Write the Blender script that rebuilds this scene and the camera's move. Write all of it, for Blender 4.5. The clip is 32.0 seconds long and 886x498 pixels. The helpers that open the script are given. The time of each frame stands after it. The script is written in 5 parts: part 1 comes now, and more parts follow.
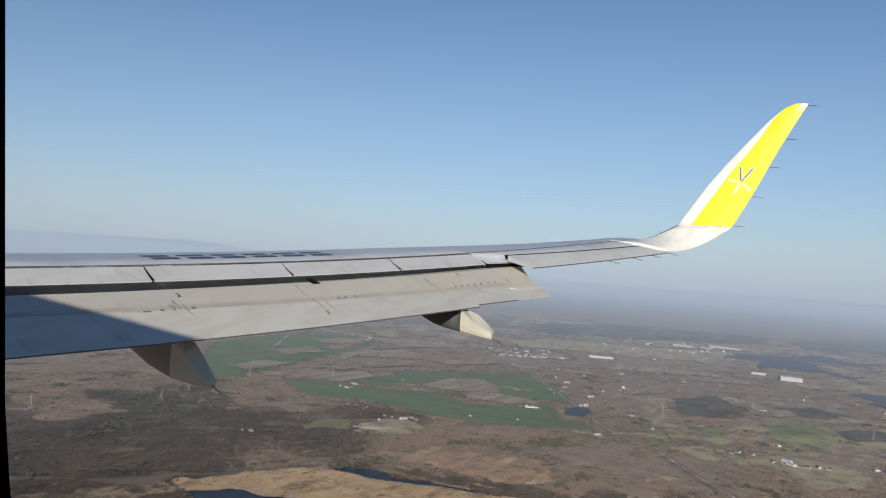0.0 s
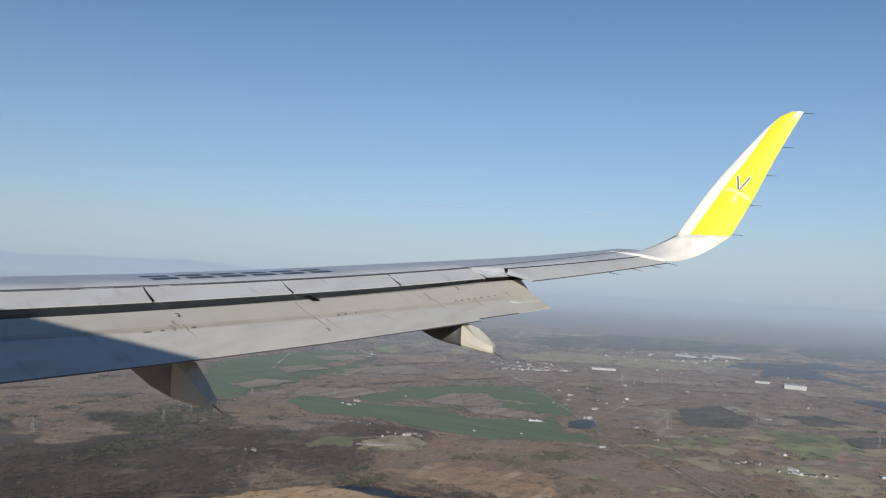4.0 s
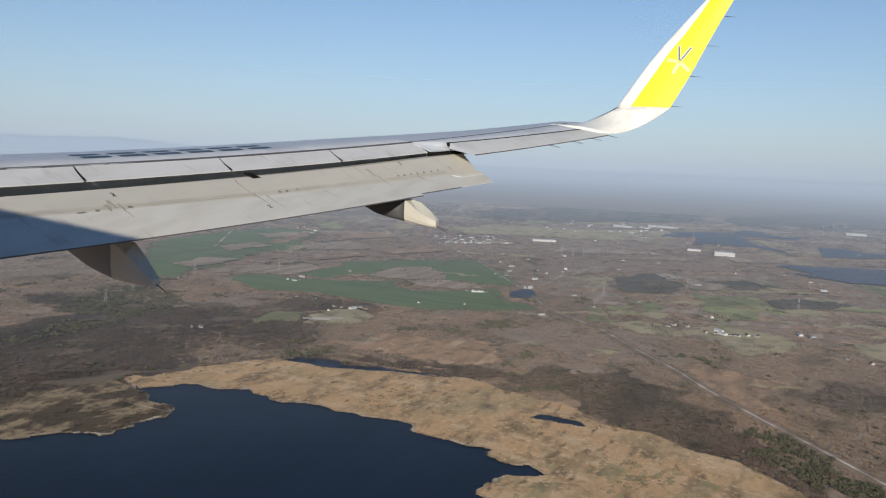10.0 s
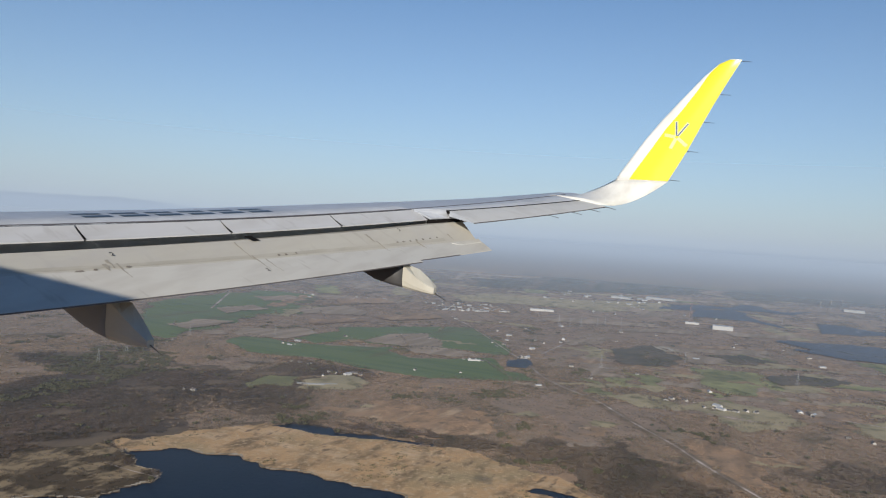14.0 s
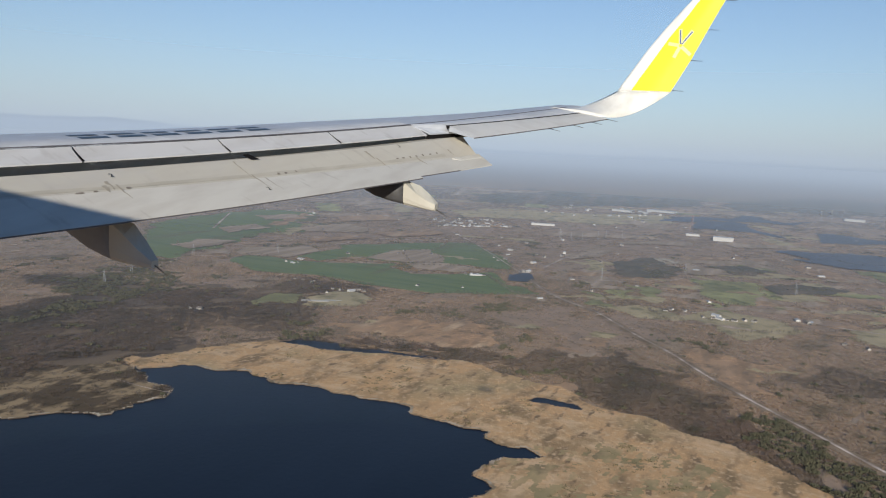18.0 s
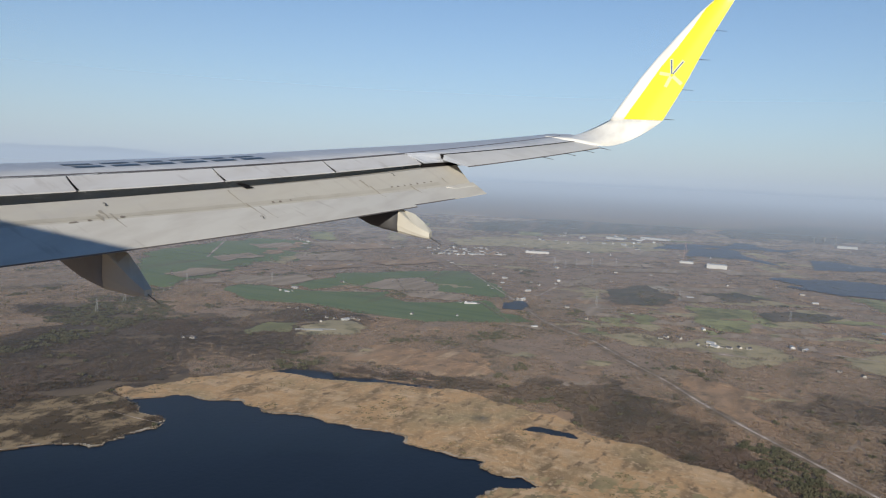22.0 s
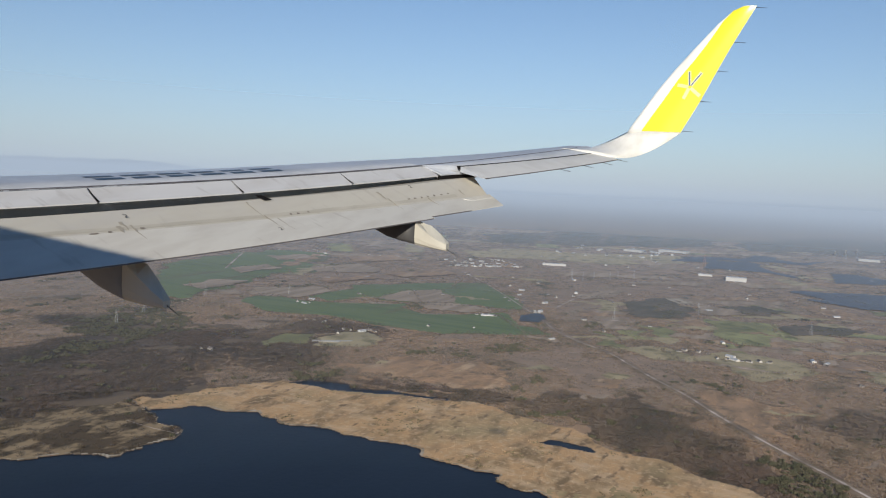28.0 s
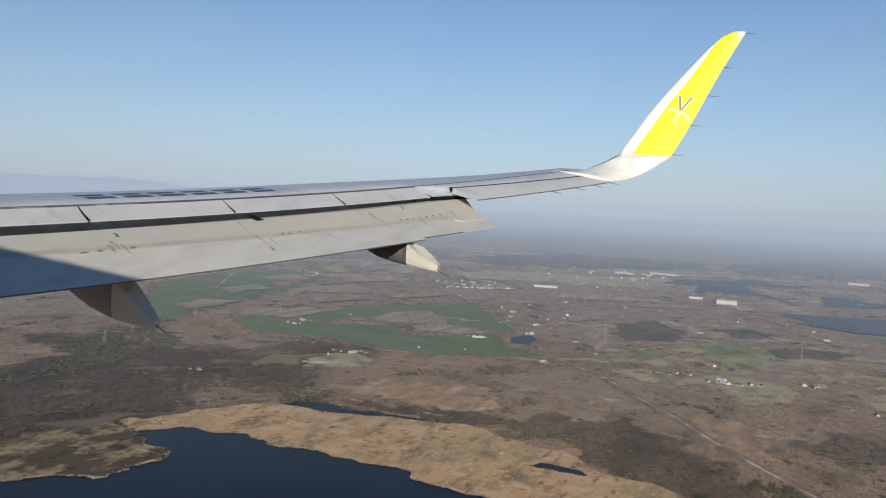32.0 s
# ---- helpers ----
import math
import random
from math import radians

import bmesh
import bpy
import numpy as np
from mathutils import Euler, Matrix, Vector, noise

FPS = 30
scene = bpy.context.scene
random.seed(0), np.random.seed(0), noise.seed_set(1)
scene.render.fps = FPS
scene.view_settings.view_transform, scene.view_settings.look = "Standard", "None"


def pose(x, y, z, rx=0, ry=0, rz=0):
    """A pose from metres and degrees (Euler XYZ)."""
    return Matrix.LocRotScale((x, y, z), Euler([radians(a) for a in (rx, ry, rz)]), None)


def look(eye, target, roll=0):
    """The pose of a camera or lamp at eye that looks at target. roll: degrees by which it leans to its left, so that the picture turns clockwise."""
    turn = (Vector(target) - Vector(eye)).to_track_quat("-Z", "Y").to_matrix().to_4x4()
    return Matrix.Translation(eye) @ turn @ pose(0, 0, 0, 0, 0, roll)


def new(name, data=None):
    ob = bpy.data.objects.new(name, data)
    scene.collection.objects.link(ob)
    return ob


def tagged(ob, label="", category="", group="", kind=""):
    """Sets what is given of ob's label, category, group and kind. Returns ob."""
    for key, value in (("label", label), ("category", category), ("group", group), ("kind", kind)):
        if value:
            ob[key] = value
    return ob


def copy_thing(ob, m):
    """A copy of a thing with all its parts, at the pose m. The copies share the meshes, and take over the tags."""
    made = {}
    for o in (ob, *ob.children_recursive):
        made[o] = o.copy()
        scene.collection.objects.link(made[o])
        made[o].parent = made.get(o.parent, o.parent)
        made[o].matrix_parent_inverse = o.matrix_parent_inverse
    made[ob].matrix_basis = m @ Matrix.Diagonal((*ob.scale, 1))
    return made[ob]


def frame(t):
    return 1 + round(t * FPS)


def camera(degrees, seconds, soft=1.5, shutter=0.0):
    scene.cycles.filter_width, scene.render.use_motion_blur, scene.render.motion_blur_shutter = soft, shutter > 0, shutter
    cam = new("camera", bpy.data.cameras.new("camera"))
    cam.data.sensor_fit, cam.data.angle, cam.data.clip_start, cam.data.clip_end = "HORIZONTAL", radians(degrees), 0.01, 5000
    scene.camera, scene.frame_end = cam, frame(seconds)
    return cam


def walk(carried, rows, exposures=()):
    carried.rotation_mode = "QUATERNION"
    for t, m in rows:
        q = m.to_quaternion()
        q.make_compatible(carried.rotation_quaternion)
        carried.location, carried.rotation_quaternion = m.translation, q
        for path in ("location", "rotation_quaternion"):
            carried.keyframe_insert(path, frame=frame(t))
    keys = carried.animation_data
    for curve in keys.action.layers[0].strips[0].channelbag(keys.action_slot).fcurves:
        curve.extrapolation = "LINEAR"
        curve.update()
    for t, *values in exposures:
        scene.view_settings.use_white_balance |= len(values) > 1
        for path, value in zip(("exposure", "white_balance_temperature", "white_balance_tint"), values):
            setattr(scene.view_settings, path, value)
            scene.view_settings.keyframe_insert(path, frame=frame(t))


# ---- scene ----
cam = camera(60.0, 32.0, soft=1.15)

ROWS = [  # seconds, heading from starboard towards the nose, pitch, lean, place
    (0, 28.122, 1.621, 4.375, 1.767, -4.918, -0.185), (0.5, 28.291, 1.965, 4.053, 1.766, -4.917, -0.186),
    (1, 28.331, 2.192, 3.610, 1.766, -4.922, -0.185), (1.5, 28.290, 2.432, 3.376, 1.767, -4.927, -0.185),
    (2, 28.324, 2.745, 3.193, 1.767, -4.930, -0.185), (2.5, 28.343, 2.734, 2.972, 1.767, -4.930, -0.185),
    (4.5, 27.929, 2.706, 3.526, 1.767, -4.930, -0.185), (5, 25.011, 2.930, 3.066, 1.766, -4.930, -0.185),
    (5.5, 22.258, 3.816, 2.762, 1.766, -4.930, -0.185), (6, 21.740, 3.789, 3.218, 1.766, -4.930, -0.185),
    (6.5, 22.149, 3.403, 3.745, 1.767, -4.930, -0.184), (7, 22.639, 2.833, 4.500, 1.766, -4.930, -0.184),
    (7.5, 22.489, 2.028, 4.048, 1.766, -4.930, -0.185), (8, 22.939, 1.300, 2.718, 1.767, -4.930, -0.184),
    (8.5, 23.139, -0.574, 1.713, 1.767, -4.930, -0.184), (9, 22.927, -3.698, 1.522, 1.766, -4.930, -0.185),
    (9.5, 23.273, -5.883, 2.149, 1.766, -4.930, -0.185), (10, 23.470, -6.383, 2.513, 1.766, -4.930, -0.185),
    (10.5, 22.806, -5.640, 1.805, 1.766, -4.930, -0.185), (11, 21.964, -5.808, 1.765, 1.765, -4.929, -0.186),
    (11.5, 22.869, -5.646, 2.478, 1.766, -4.929, -0.185), (12, 23.392, -4.623, 2.796, 1.766, -4.929, -0.186),
    (12.5, 23.089, -3.745, 3.329, 1.766, -4.929, -0.185), (13, 23.141, -2.534, 3.801, 1.766, -4.929, -0.185),
    (13.5, 23.694, -1.209, 3.932, 1.766, -4.929, -0.185), (15.5, 23.200, -2.398, 3.300, 1.765, -4.929, -0.186),
    (16, 23.334, -2.557, 3.349, 1.765, -4.929, -0.186), (16.5, 22.857, -4.059, 3.643, 1.765, -4.929, -0.186),
    (17, 22.719, -6.631, 3.873, 1.766, -4.929, -0.185), (17.5, 23.127, -8.202, 3.509, 1.765, -4.929, -0.186),
    (18, 23.307, -7.631, 2.919, 1.765, -4.929, -0.185), (18.5, 22.847, -6.413, 2.956, 1.765, -4.929, -0.185),
    (19, 22.615, -5.913, 3.088, 1.765, -4.929, -0.185), (19.5, 22.817, -5.920, 3.648, 1.765, -4.929, -0.186),
    (20, 23.218, -5.863, 4.012, 1.765, -4.929, -0.185), (20.5, 23.274, -5.751, 3.683, 1.765, -4.929, -0.186),
    (21, 23.402, -5.740, 3.040, 1.765, -4.929, -0.186), (21.5, 23.403, -5.735, 2.612, 1.765, -4.929, -0.186),
    (22, 22.990, -5.509, 2.788, 1.764, -4.929, -0.186), (22.5, 22.841, -5.404, 2.905, 1.764, -4.929, -0.186),
    (23, 22.599, -5.272, 2.640, 1.764, -4.929, -0.186), (23.5, 22.702, -5.209, 2.589, 1.764, -4.929, -0.186),
    (24, 23.188, -5.207, 2.765, 1.764, -4.929, -0.186), (24.5, 23.632, -5.282, 2.623, 1.764, -4.929, -0.186),
    (26.5, 23.424, -5.453, 2.491, 1.765, -4.905, -0.186), (27, 23.285, -5.163, 2.265, 1.764, -4.929, -0.186),
    (27.5, 23.373, -4.713, 2.191, 1.764, -4.929, -0.186), (28, 24.294, -4.676, 2.783, 1.764, -4.929, -0.187),
    (28.5, 24.844, -4.520, 2.806, 1.764, -4.929, -0.187), (29, 24.106, -3.921, 3.146, 1.764, -4.929, -0.187),
    (29.5, 23.456, -3.805, 3.151, 1.764, -4.929, -0.187), (30, 23.431, -3.905, 2.942, 1.764, -4.929, -0.187),
    (30.5, 24.145, -3.839, 3.131, 1.764, -4.929, -0.187), (31, 24.309, -3.756, 3.261, 1.764, -4.929, -0.187),
    (31.5, 23.926, -3.280, 3.434, 1.764, -4.929, -0.187), (32, 23.752, -3.067, 3.203, 1.765, -4.929, -0.187),
]


def cabin_pose(yaw, pitch, lean, x, y, z):
    """A pose by heading, pitch and lean in degrees; x points to starboard, y to the nose."""
    a, b = radians(yaw), radians(pitch)
    way = Vector((math.cos(b) * math.cos(a), math.cos(b) * math.sin(a), math.sin(b)))
    right = Vector((math.sin(a), -math.cos(a), 0))
    up = right.cross(way)
    c, s = math.cos(radians(lean)), math.sin(radians(lean))
    r, u = c * right + s * up, c * up - s * right
    m = Matrix((r, u, -way)).transposed().to_4x4()
    return Matrix.Translation((x, y, z)) @ m


walk(cam, [(r[0], cabin_pose(*r[1:])) for r in ROWS],
     [(0, -0.07, 6850, 10), (3, -0.07, 6850, 10), (5, -0.11, 6600, 10), (8, -0.10, 6650, 10), (9, -0.10, 6800, 10), (10, 0.01, 6850, 10), (12, 0.0, 6800, 10),
      (13.5, -0.06, 6750, 10), (16, 0.02, 6850, 10), (20, 0.02, 6800, 10), (24, -0.02, 6850, 10), (27, 0.0, 6850, 10), (32, -0.04, 6850, 10)])

# ---- world, sun ----
world = bpy.data.worlds.new("sky")
scene.world = world
world.use_nodes = True
wn = world.node_tree
wn.nodes.clear()
SUN_AZ, SUN_EL = math.atan2(-0.35, -1.0), math.atan(0.34 / math.hypot(1, 0.35))
sky = wn.nodes.new("ShaderNodeTexSky")
sky.sky_type = "NISHITA"
sky.sun_disc = False
sky.sun_elevation = SUN_EL
sky.sun_rotation = math.pi / 2 - SUN_AZ
sky.altitude = 350
sky.air_density, sky.dust_density, sky.ozone_density = 1.0, 0.1, 4.0
back = wn.nodes.new("ShaderNodeBackground")
back.inputs["Strength"].default_value = 0.112
tint = wn.nodes.new("ShaderNodeMix")
tint.data_type, tint.blend_type = "RGBA", "MULTIPLY"
tint.inputs[0].default_value = 1.0
tint.inputs[7].default_value = (0.94, 0.96, 1.0, 1)
wout = wn.nodes.new("ShaderNodeOutputWorld")
wn.links.new(sky.outputs[0], tint.inputs[6])
wn.links.new(tint.outputs[2], back.inputs[0])
wn.links.new(back.outputs[0], wout.inputs[0])
sun_data = bpy.data.lights.new("sun", "SUN")
sun_data.energy, sun_data.angle, sun_data.color = 4.7, radians(0.53), (1.0, 0.94, 0.84)
sun = new("sun", sun_data)
sun.matrix_world = look((0, 0, 0), (math.cos(SUN_AZ) * -math.cos(SUN_EL), math.sin(SUN_AZ) * -math.cos(SUN_EL), -math.sin(SUN_EL)))


# ---- materials ----
def material(name, base, rough=0.6, metal=0.0, mixes=(), bump=None, coat=0.0, random=0.0, island=0.0, spec=0.5, soften=0.0, alpha=1.0):
    """A surface of one base colour, varied by noises. mixes: (colour, scale, low, high, detail); bump: (scale, strength, distance)."""
    m = bpy.data.materials.new(name)
    m.use_nodes = True
    t = m.node_tree
    b = t.nodes["Principled BSDF"]
    b.inputs["Roughness"].default_value, b.inputs["Metallic"].default_value = rough, metal
    b.inputs["Coat Weight"].default_value = coat
    b.inputs["Specular IOR Level"].default_value = spec
    b.inputs["Alpha"].default_value = alpha
    where = t.nodes.new("ShaderNodeNewGeometry").outputs["Position"]
    rgb = t.nodes.new("ShaderNodeRGB")
    rgb.outputs[0].default_value = (*base, 1)
    now = rgb.outputs[0]
    for colour, scale, low, high, detail in mixes:
        n = t.nodes.new("ShaderNodeTexNoise")
        stretch = t.nodes.new("ShaderNodeVectorMath")
        stretch.operation = "MULTIPLY"
        stretch.inputs[1].default_value = scale if isinstance(scale, tuple) else (scale, scale, scale)
        n.inputs["Scale"].default_value, n.inputs["Detail"].default_value = 1.0, detail
        r = t.nodes.new("ShaderNodeMapRange")
        r.inputs[1].default_value, r.inputs[2].default_value = low, high
        x = t.nodes.new("ShaderNodeMix")
        x.data_type = "RGBA"
        x.inputs["B"].default_value = (*colour, 1)
        x.inputs[7].default_value = (*colour, 1)
        t.links.new(where, stretch.inputs[0])
        t.links.new(stretch.outputs[0], n.inputs["Vector"])
        t.links.new(n.outputs[0], r.inputs[0])
        t.links.new(r.outputs[0], x.inputs[0])
        t.links.new(now, x.inputs[6])
        now = x.outputs[2]
    if random or island:
        g = t.nodes.new("ShaderNodeNewGeometry" if island else "ShaderNodeObjectInfo")
        r = t.nodes.new("ShaderNodeMapRange")
        k = island or random
        r.inputs[3].default_value, r.inputs[4].default_value = 1 - k, 1 + k
        x = t.nodes.new("ShaderNodeMix")
        x.data_type, x.blend_type = "RGBA", "MULTIPLY"
        x.inputs[0].default_value = 1
        t.links.new(g.outputs["Random Per Island" if island else "Random"], r.inputs[0])
        t.links.new(now, x.inputs[6])
        t.links.new(r.outputs[0], x.inputs[7])
        now = x.outputs[2]
    t.links.new(now, b.inputs["Base Color"])
    if bump:
        n = t.nodes.new("ShaderNodeTexNoise")
        n.inputs["Scale"].default_value, n.inputs["Detail"].default_value = bump[0], 4
        u = t.nodes.new("ShaderNodeBump")
        u.inputs["Strength"].default_value, u.inputs["Distance"].default_value = bump[1], bump[2]
        t.links.new(where, n.inputs["Vector"])
        t.links.new(n.outputs[0], u.inputs["Height"])
        t.links.new(u.outputs[0], b.inputs["Normal"])
    if soften:
        # fine twigs scatter light as one soft mass: lean the shading normal upwards
        g, x = t.nodes.new("ShaderNodeNewGeometry"), t.nodes.new("ShaderNodeMix")
        x.data_type, x.inputs[0].default_value, x.inputs[5].default_value = "VECTOR", soften, (-0.35, -0.12, 0.93)
        t.links.new(g.outputs["Normal"], x.inputs[4])
        t.links.new(x.outputs[1], b.inputs["Normal"])
    return m


WING_TOP = material("wing_top_grey", (0.415, 0.44, 0.482), 0.42, mixes=[((0.345, 0.365, 0.40), (1.2, 0.5, 1), 0.4, 0.7, 4), ((0.475, 0.495, 0.525), 6, 0.5, 0.8, 3)])
SPOILER = material("spoiler_white", (0.535, 0.535, 0.535), 0.45, mixes=[((0.47, 0.462, 0.45), (1.5, 4, 1), 0.45, 0.75, 5), ((0.328, 0.312, 0.296), (9, 2, 2), 0.6, 0.85, 4)])
FLAP = material("flap_beige", (0.46, 0.44, 0.385), 0.5, mixes=[((0.43, 0.405, 0.355), (1.0, 5, 5), 0.42, 0.7, 5), ((0.33, 0.30, 0.26), (7, 1.5, 1.5), 0.6, 0.85, 5), ((0.429, 0.413, 0.382), 2.5, 0.5, 0.8, 4)])
FLAP_REAR = material("flap_rear_grey", (0.53, 0.517, 0.475), 0.48, mixes=[((0.46, 0.44, 0.40), (1.2, 5, 5), 0.42, 0.7, 5), ((0.312, 0.289, 0.257), (8, 1.5, 1.5), 0.62, 0.85, 5)])
AILERON = material("aileron_white", (0.60, 0.592, 0.565), 0.45, mixes=[((0.50, 0.485, 0.45), (3, 2, 1), 0.45, 0.75, 5)])
# near-black puts the shade of cove and gap into colour; also colours joints, latch
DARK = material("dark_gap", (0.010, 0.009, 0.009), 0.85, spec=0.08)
SEAL = material("rubber_seal", (0.10, 0.095, 0.10), 0.7)
GRIME = material("oil_grime", (0.172, 0.148, 0.125), 0.7, mixes=[((0.25, 0.226, 0.195), 14, 0.4, 0.6, 4)])
FAIRING = material("fairing_cream", (0.484, 0.468, 0.406), 0.45, mixes=[((0.39, 0.367, 0.312), (4, 3, 2), 0.5, 0.8, 4)])
# two darker copies of the fairing paint, with the fronts' shade in the colour
FAIRING_SHADE = material("fairing_shade_dark", (0.055, 0.055, 0.057), 0.5, mixes=[((0.042, 0.042, 0.044), 3, 0.45, 0.7, 4)])
FAIRING_HALF_SHADE = material("fairing_shade_mid", (0.24, 0.243, 0.25), 0.5, mixes=[((0.19, 0.19, 0.193), 3, 0.45, 0.7, 4)])
WHITE = material("winglet_white", (0.78, 0.775, 0.755), 0.35, mixes=[((0.66, 0.65, 0.62), (2, 2, 1), 0.5, 0.8, 3)], coat=0.4)
ROOT_WHITE = material("winglet_root_white", (0.74, 0.73, 0.69), 0.4, mixes=[((0.64, 0.625, 0.58), (3, 5, 2), 0.45, 0.75, 5)], coat=0.2)
YELLOW = material("winglet_yellow", (0.74, 0.665, 0.03), 0.22, mixes=[((0.70, 0.62, 0.025), 3, 0.5, 0.8, 3)], coat=0.5)
PALE_YELLOW = material("emblem_pale", (0.663, 0.647, 0.273), 0.35)
BLUE = material("emblem_blue", (0.0468, 0.0936, 0.234), 0.4)
NAVY = material("marking_navy", (0.039, 0.0702, 0.109), 0.5, mixes=[((0.078, 0.109, 0.156), 12, 0.5, 0.8, 3)])
WICK = material("wick_black", (0.04, 0.04, 0.04), 0.6)
STREAK = material("thin_oil_film", (0.30, 0.275, 0.23), 0.6, mixes=[((0.312, 0.292, 0.25), 9, 0.4, 0.6, 4)])
CREASE_SHADE = material("crease_shade_beige", (0.375, 0.352, 0.30), 0.55, mixes=[((0.43, 0.405, 0.35), (2, 6, 6), 0.4, 0.65, 5)])
FUSELAGE = material("fuselage_white", (0.585, 0.585, 0.585), 0.4, mixes=[((0.53, 0.53, 0.53), 1.5, 0.5, 0.8, 3)])
FRAME = material("window_surround_dark", (0.02, 0.02, 0.025), 0.8)

GROUND = material("winter_ground", (0.385, 0.28, 0.205), 0.95, mixes=[((0.375, 0.27, 0.20), 0.006, 0.4, 0.65, 5), ((0.265, 0.205, 0.155), 0.02, 0.45, 0.7, 5), ((0.36, 0.28, 0.205), (0.004, 0.012, 0.01), 0.56, 0.69, 5)], spec=0.1)
REEDS = material("dry_reeds", (0.585, 0.375, 0.203), 0.95, mixes=[((0.40, 0.275, 0.155), (0.02, 0.035, 0.03), 0.46, 0.66, 6), ((0.66, 0.47, 0.29), (0.045, 0.02, 0.03), 0.5, 0.7, 6), ((0.27, 0.19, 0.112), (0.012, 0.028, 0.02), 0.53, 0.66, 7), ((0.42, 0.32, 0.18), 0.006, 0.54, 0.68, 6), ((0.25, 0.175, 0.11), (0.03, 0.075, 0.05), 0.6, 0.7, 6), ((0.62, 0.45, 0.28), 0.12, 0.54, 0.7, 4)], bump=(0.4, 0.5, 1.5), spec=0.1)
MARSH = material("marsh_scrub", (0.12, 0.09, 0.06), 0.95, mixes=[((0.36, 0.265, 0.16), (0.02, 0.035, 0.03), 0.48, 0.57, 6), ((0.0546, 0.0468, 0.0312), 0.03, 0.5, 0.7, 5)], spec=0.1)
HEATH = material("dry_heath", (0.46, 0.305, 0.195), 0.95, mixes=[((0.29, 0.205, 0.14), (0.012, 0.03, 0.02), 0.42, 0.62, 6), ((0.56, 0.41, 0.275), (0.01, 0.04, 0.03), 0.54, 0.7, 6), ((0.23, 0.17, 0.12), 0.05, 0.56, 0.7, 5)], spec=0.1)
DULL_HEATH = material("dull_sedge", (0.205, 0.155, 0.11), 0.95, mixes=[((0.15, 0.118, 0.088), (0.012, 0.03, 0.02), 0.42, 0.62, 6), ((0.27, 0.20, 0.14), (0.01, 0.04, 0.03), 0.54, 0.7, 6)], spec=0.1)
CROP = material("winter_crop", (0.168, 0.22, 0.098), 0.9, mixes=[((0.19, 0.235, 0.125), 0.004, 0.4, 0.65, 4), ((0.125, 0.18, 0.09), (0.03, 0.003, 0.01), 0.5, 0.7, 3), ((0.172, 0.156, 0.0936), (0.002, 0.012, 0.01), 0.6, 0.72, 4)], spec=0.15)
GRASS = material("pale_grass", (0.50, 0.41, 0.25), 0.9, mixes=[((0.39, 0.328, 0.211), 0.01, 0.4, 0.65, 5), ((0.218, 0.195, 0.117), 0.03, 0.5, 0.7, 4)], spec=0.1)
MEADOW = material("olive_meadow", (0.40, 0.39, 0.19), 0.9, mixes=[((0.218, 0.211, 0.117), 0.008, 0.4, 0.65, 5), ((0.125, 0.14, 0.0702), 0.02, 0.5, 0.7, 4)], spec=0.1)
STUBBLE = material("bare_plot", (0.48, 0.37, 0.275), 0.9, mixes=[((0.328, 0.257, 0.187), (0.003, 0.03, 0.02), 0.4, 0.6, 4)], spec=0.1)
# damp litter, its colour also lowered for the window's vignetting on the left
WET_GROUND_DIM = material("wet_leaf_litter_dimmed", (0.165, 0.128, 0.10), 0.95, mixes=[((0.105, 0.085, 0.07), 0.012, 0.4, 0.65, 5), ((0.23, 0.165, 0.125), (0.006, 0.012, 0.01), 0.55, 0.7, 5)], spec=0.15)
FAR_WOOD = material("dark_far_woods", (0.165, 0.145, 0.112), 0.95, mixes=[((0.115, 0.112, 0.085), 0.008, 0.4, 0.65, 5), ((0.235, 0.18, 0.135), (0.004, 0.012, 0.01), 0.5, 0.68, 5)], spec=0.1)
OLIVE_SEDGE = material("olive_sedge", (0.43, 0.33, 0.18), 0.95, mixes=[((0.31, 0.255, 0.14), 0.02, 0.42, 0.62, 6), ((0.52, 0.37, 0.21), (0.03, 0.05, 0.03), 0.5, 0.66, 6), ((0.25, 0.195, 0.12), 0.03, 0.56, 0.7, 5)], spec=0.1)
WATER = material("lake_water", (0.006, 0.011, 0.022), 0.35, mixes=[((0.008, 0.014, 0.027), (0.004, 0.012, 0.01), 0.42, 0.62, 4)], bump=(0.12, 0.25, 0.5), spec=0.115)
RIVER = material("river_water", (0.014, 0.026, 0.055), 0.3, mixes=[((0.02, 0.035, 0.066), (0.002, 0.006, 0.005), 0.45, 0.6, 4)], bump=(0.1, 0.3, 0.5), spec=0.22)
SHORE = material("pale_shore", (0.55, 0.47, 0.36), 0.9, mixes=[((0.273, 0.211, 0.133), 0.05, 0.4, 0.6, 4)])
BALLAST = material("track_ballast", (0.74, 0.63, 0.54), 0.9, mixes=[((0.40, 0.32, 0.255), 0.03, 0.40, 0.56, 5), ((0.27, 0.21, 0.16), 0.012, 0.48, 0.58, 4)])
TREES = material("bare_trees", (0.38, 0.278, 0.20), 0.95, mixes=[((0.262, 0.208, 0.158), (0.004, 0.009, 0.01), 0.45, 0.6, 6), ((0.43, 0.30, 0.21), 0.0035, 0.5, 0.66, 4), ((0.20, 0.165, 0.118), (0.011, 0.016, 0.01), 0.5, 0.62, 5), ((0.42, 0.315, 0.23), 0.03, 0.52, 0.7, 4)], island=0.08, spec=0.1, soften=0.85, alpha=0.28)
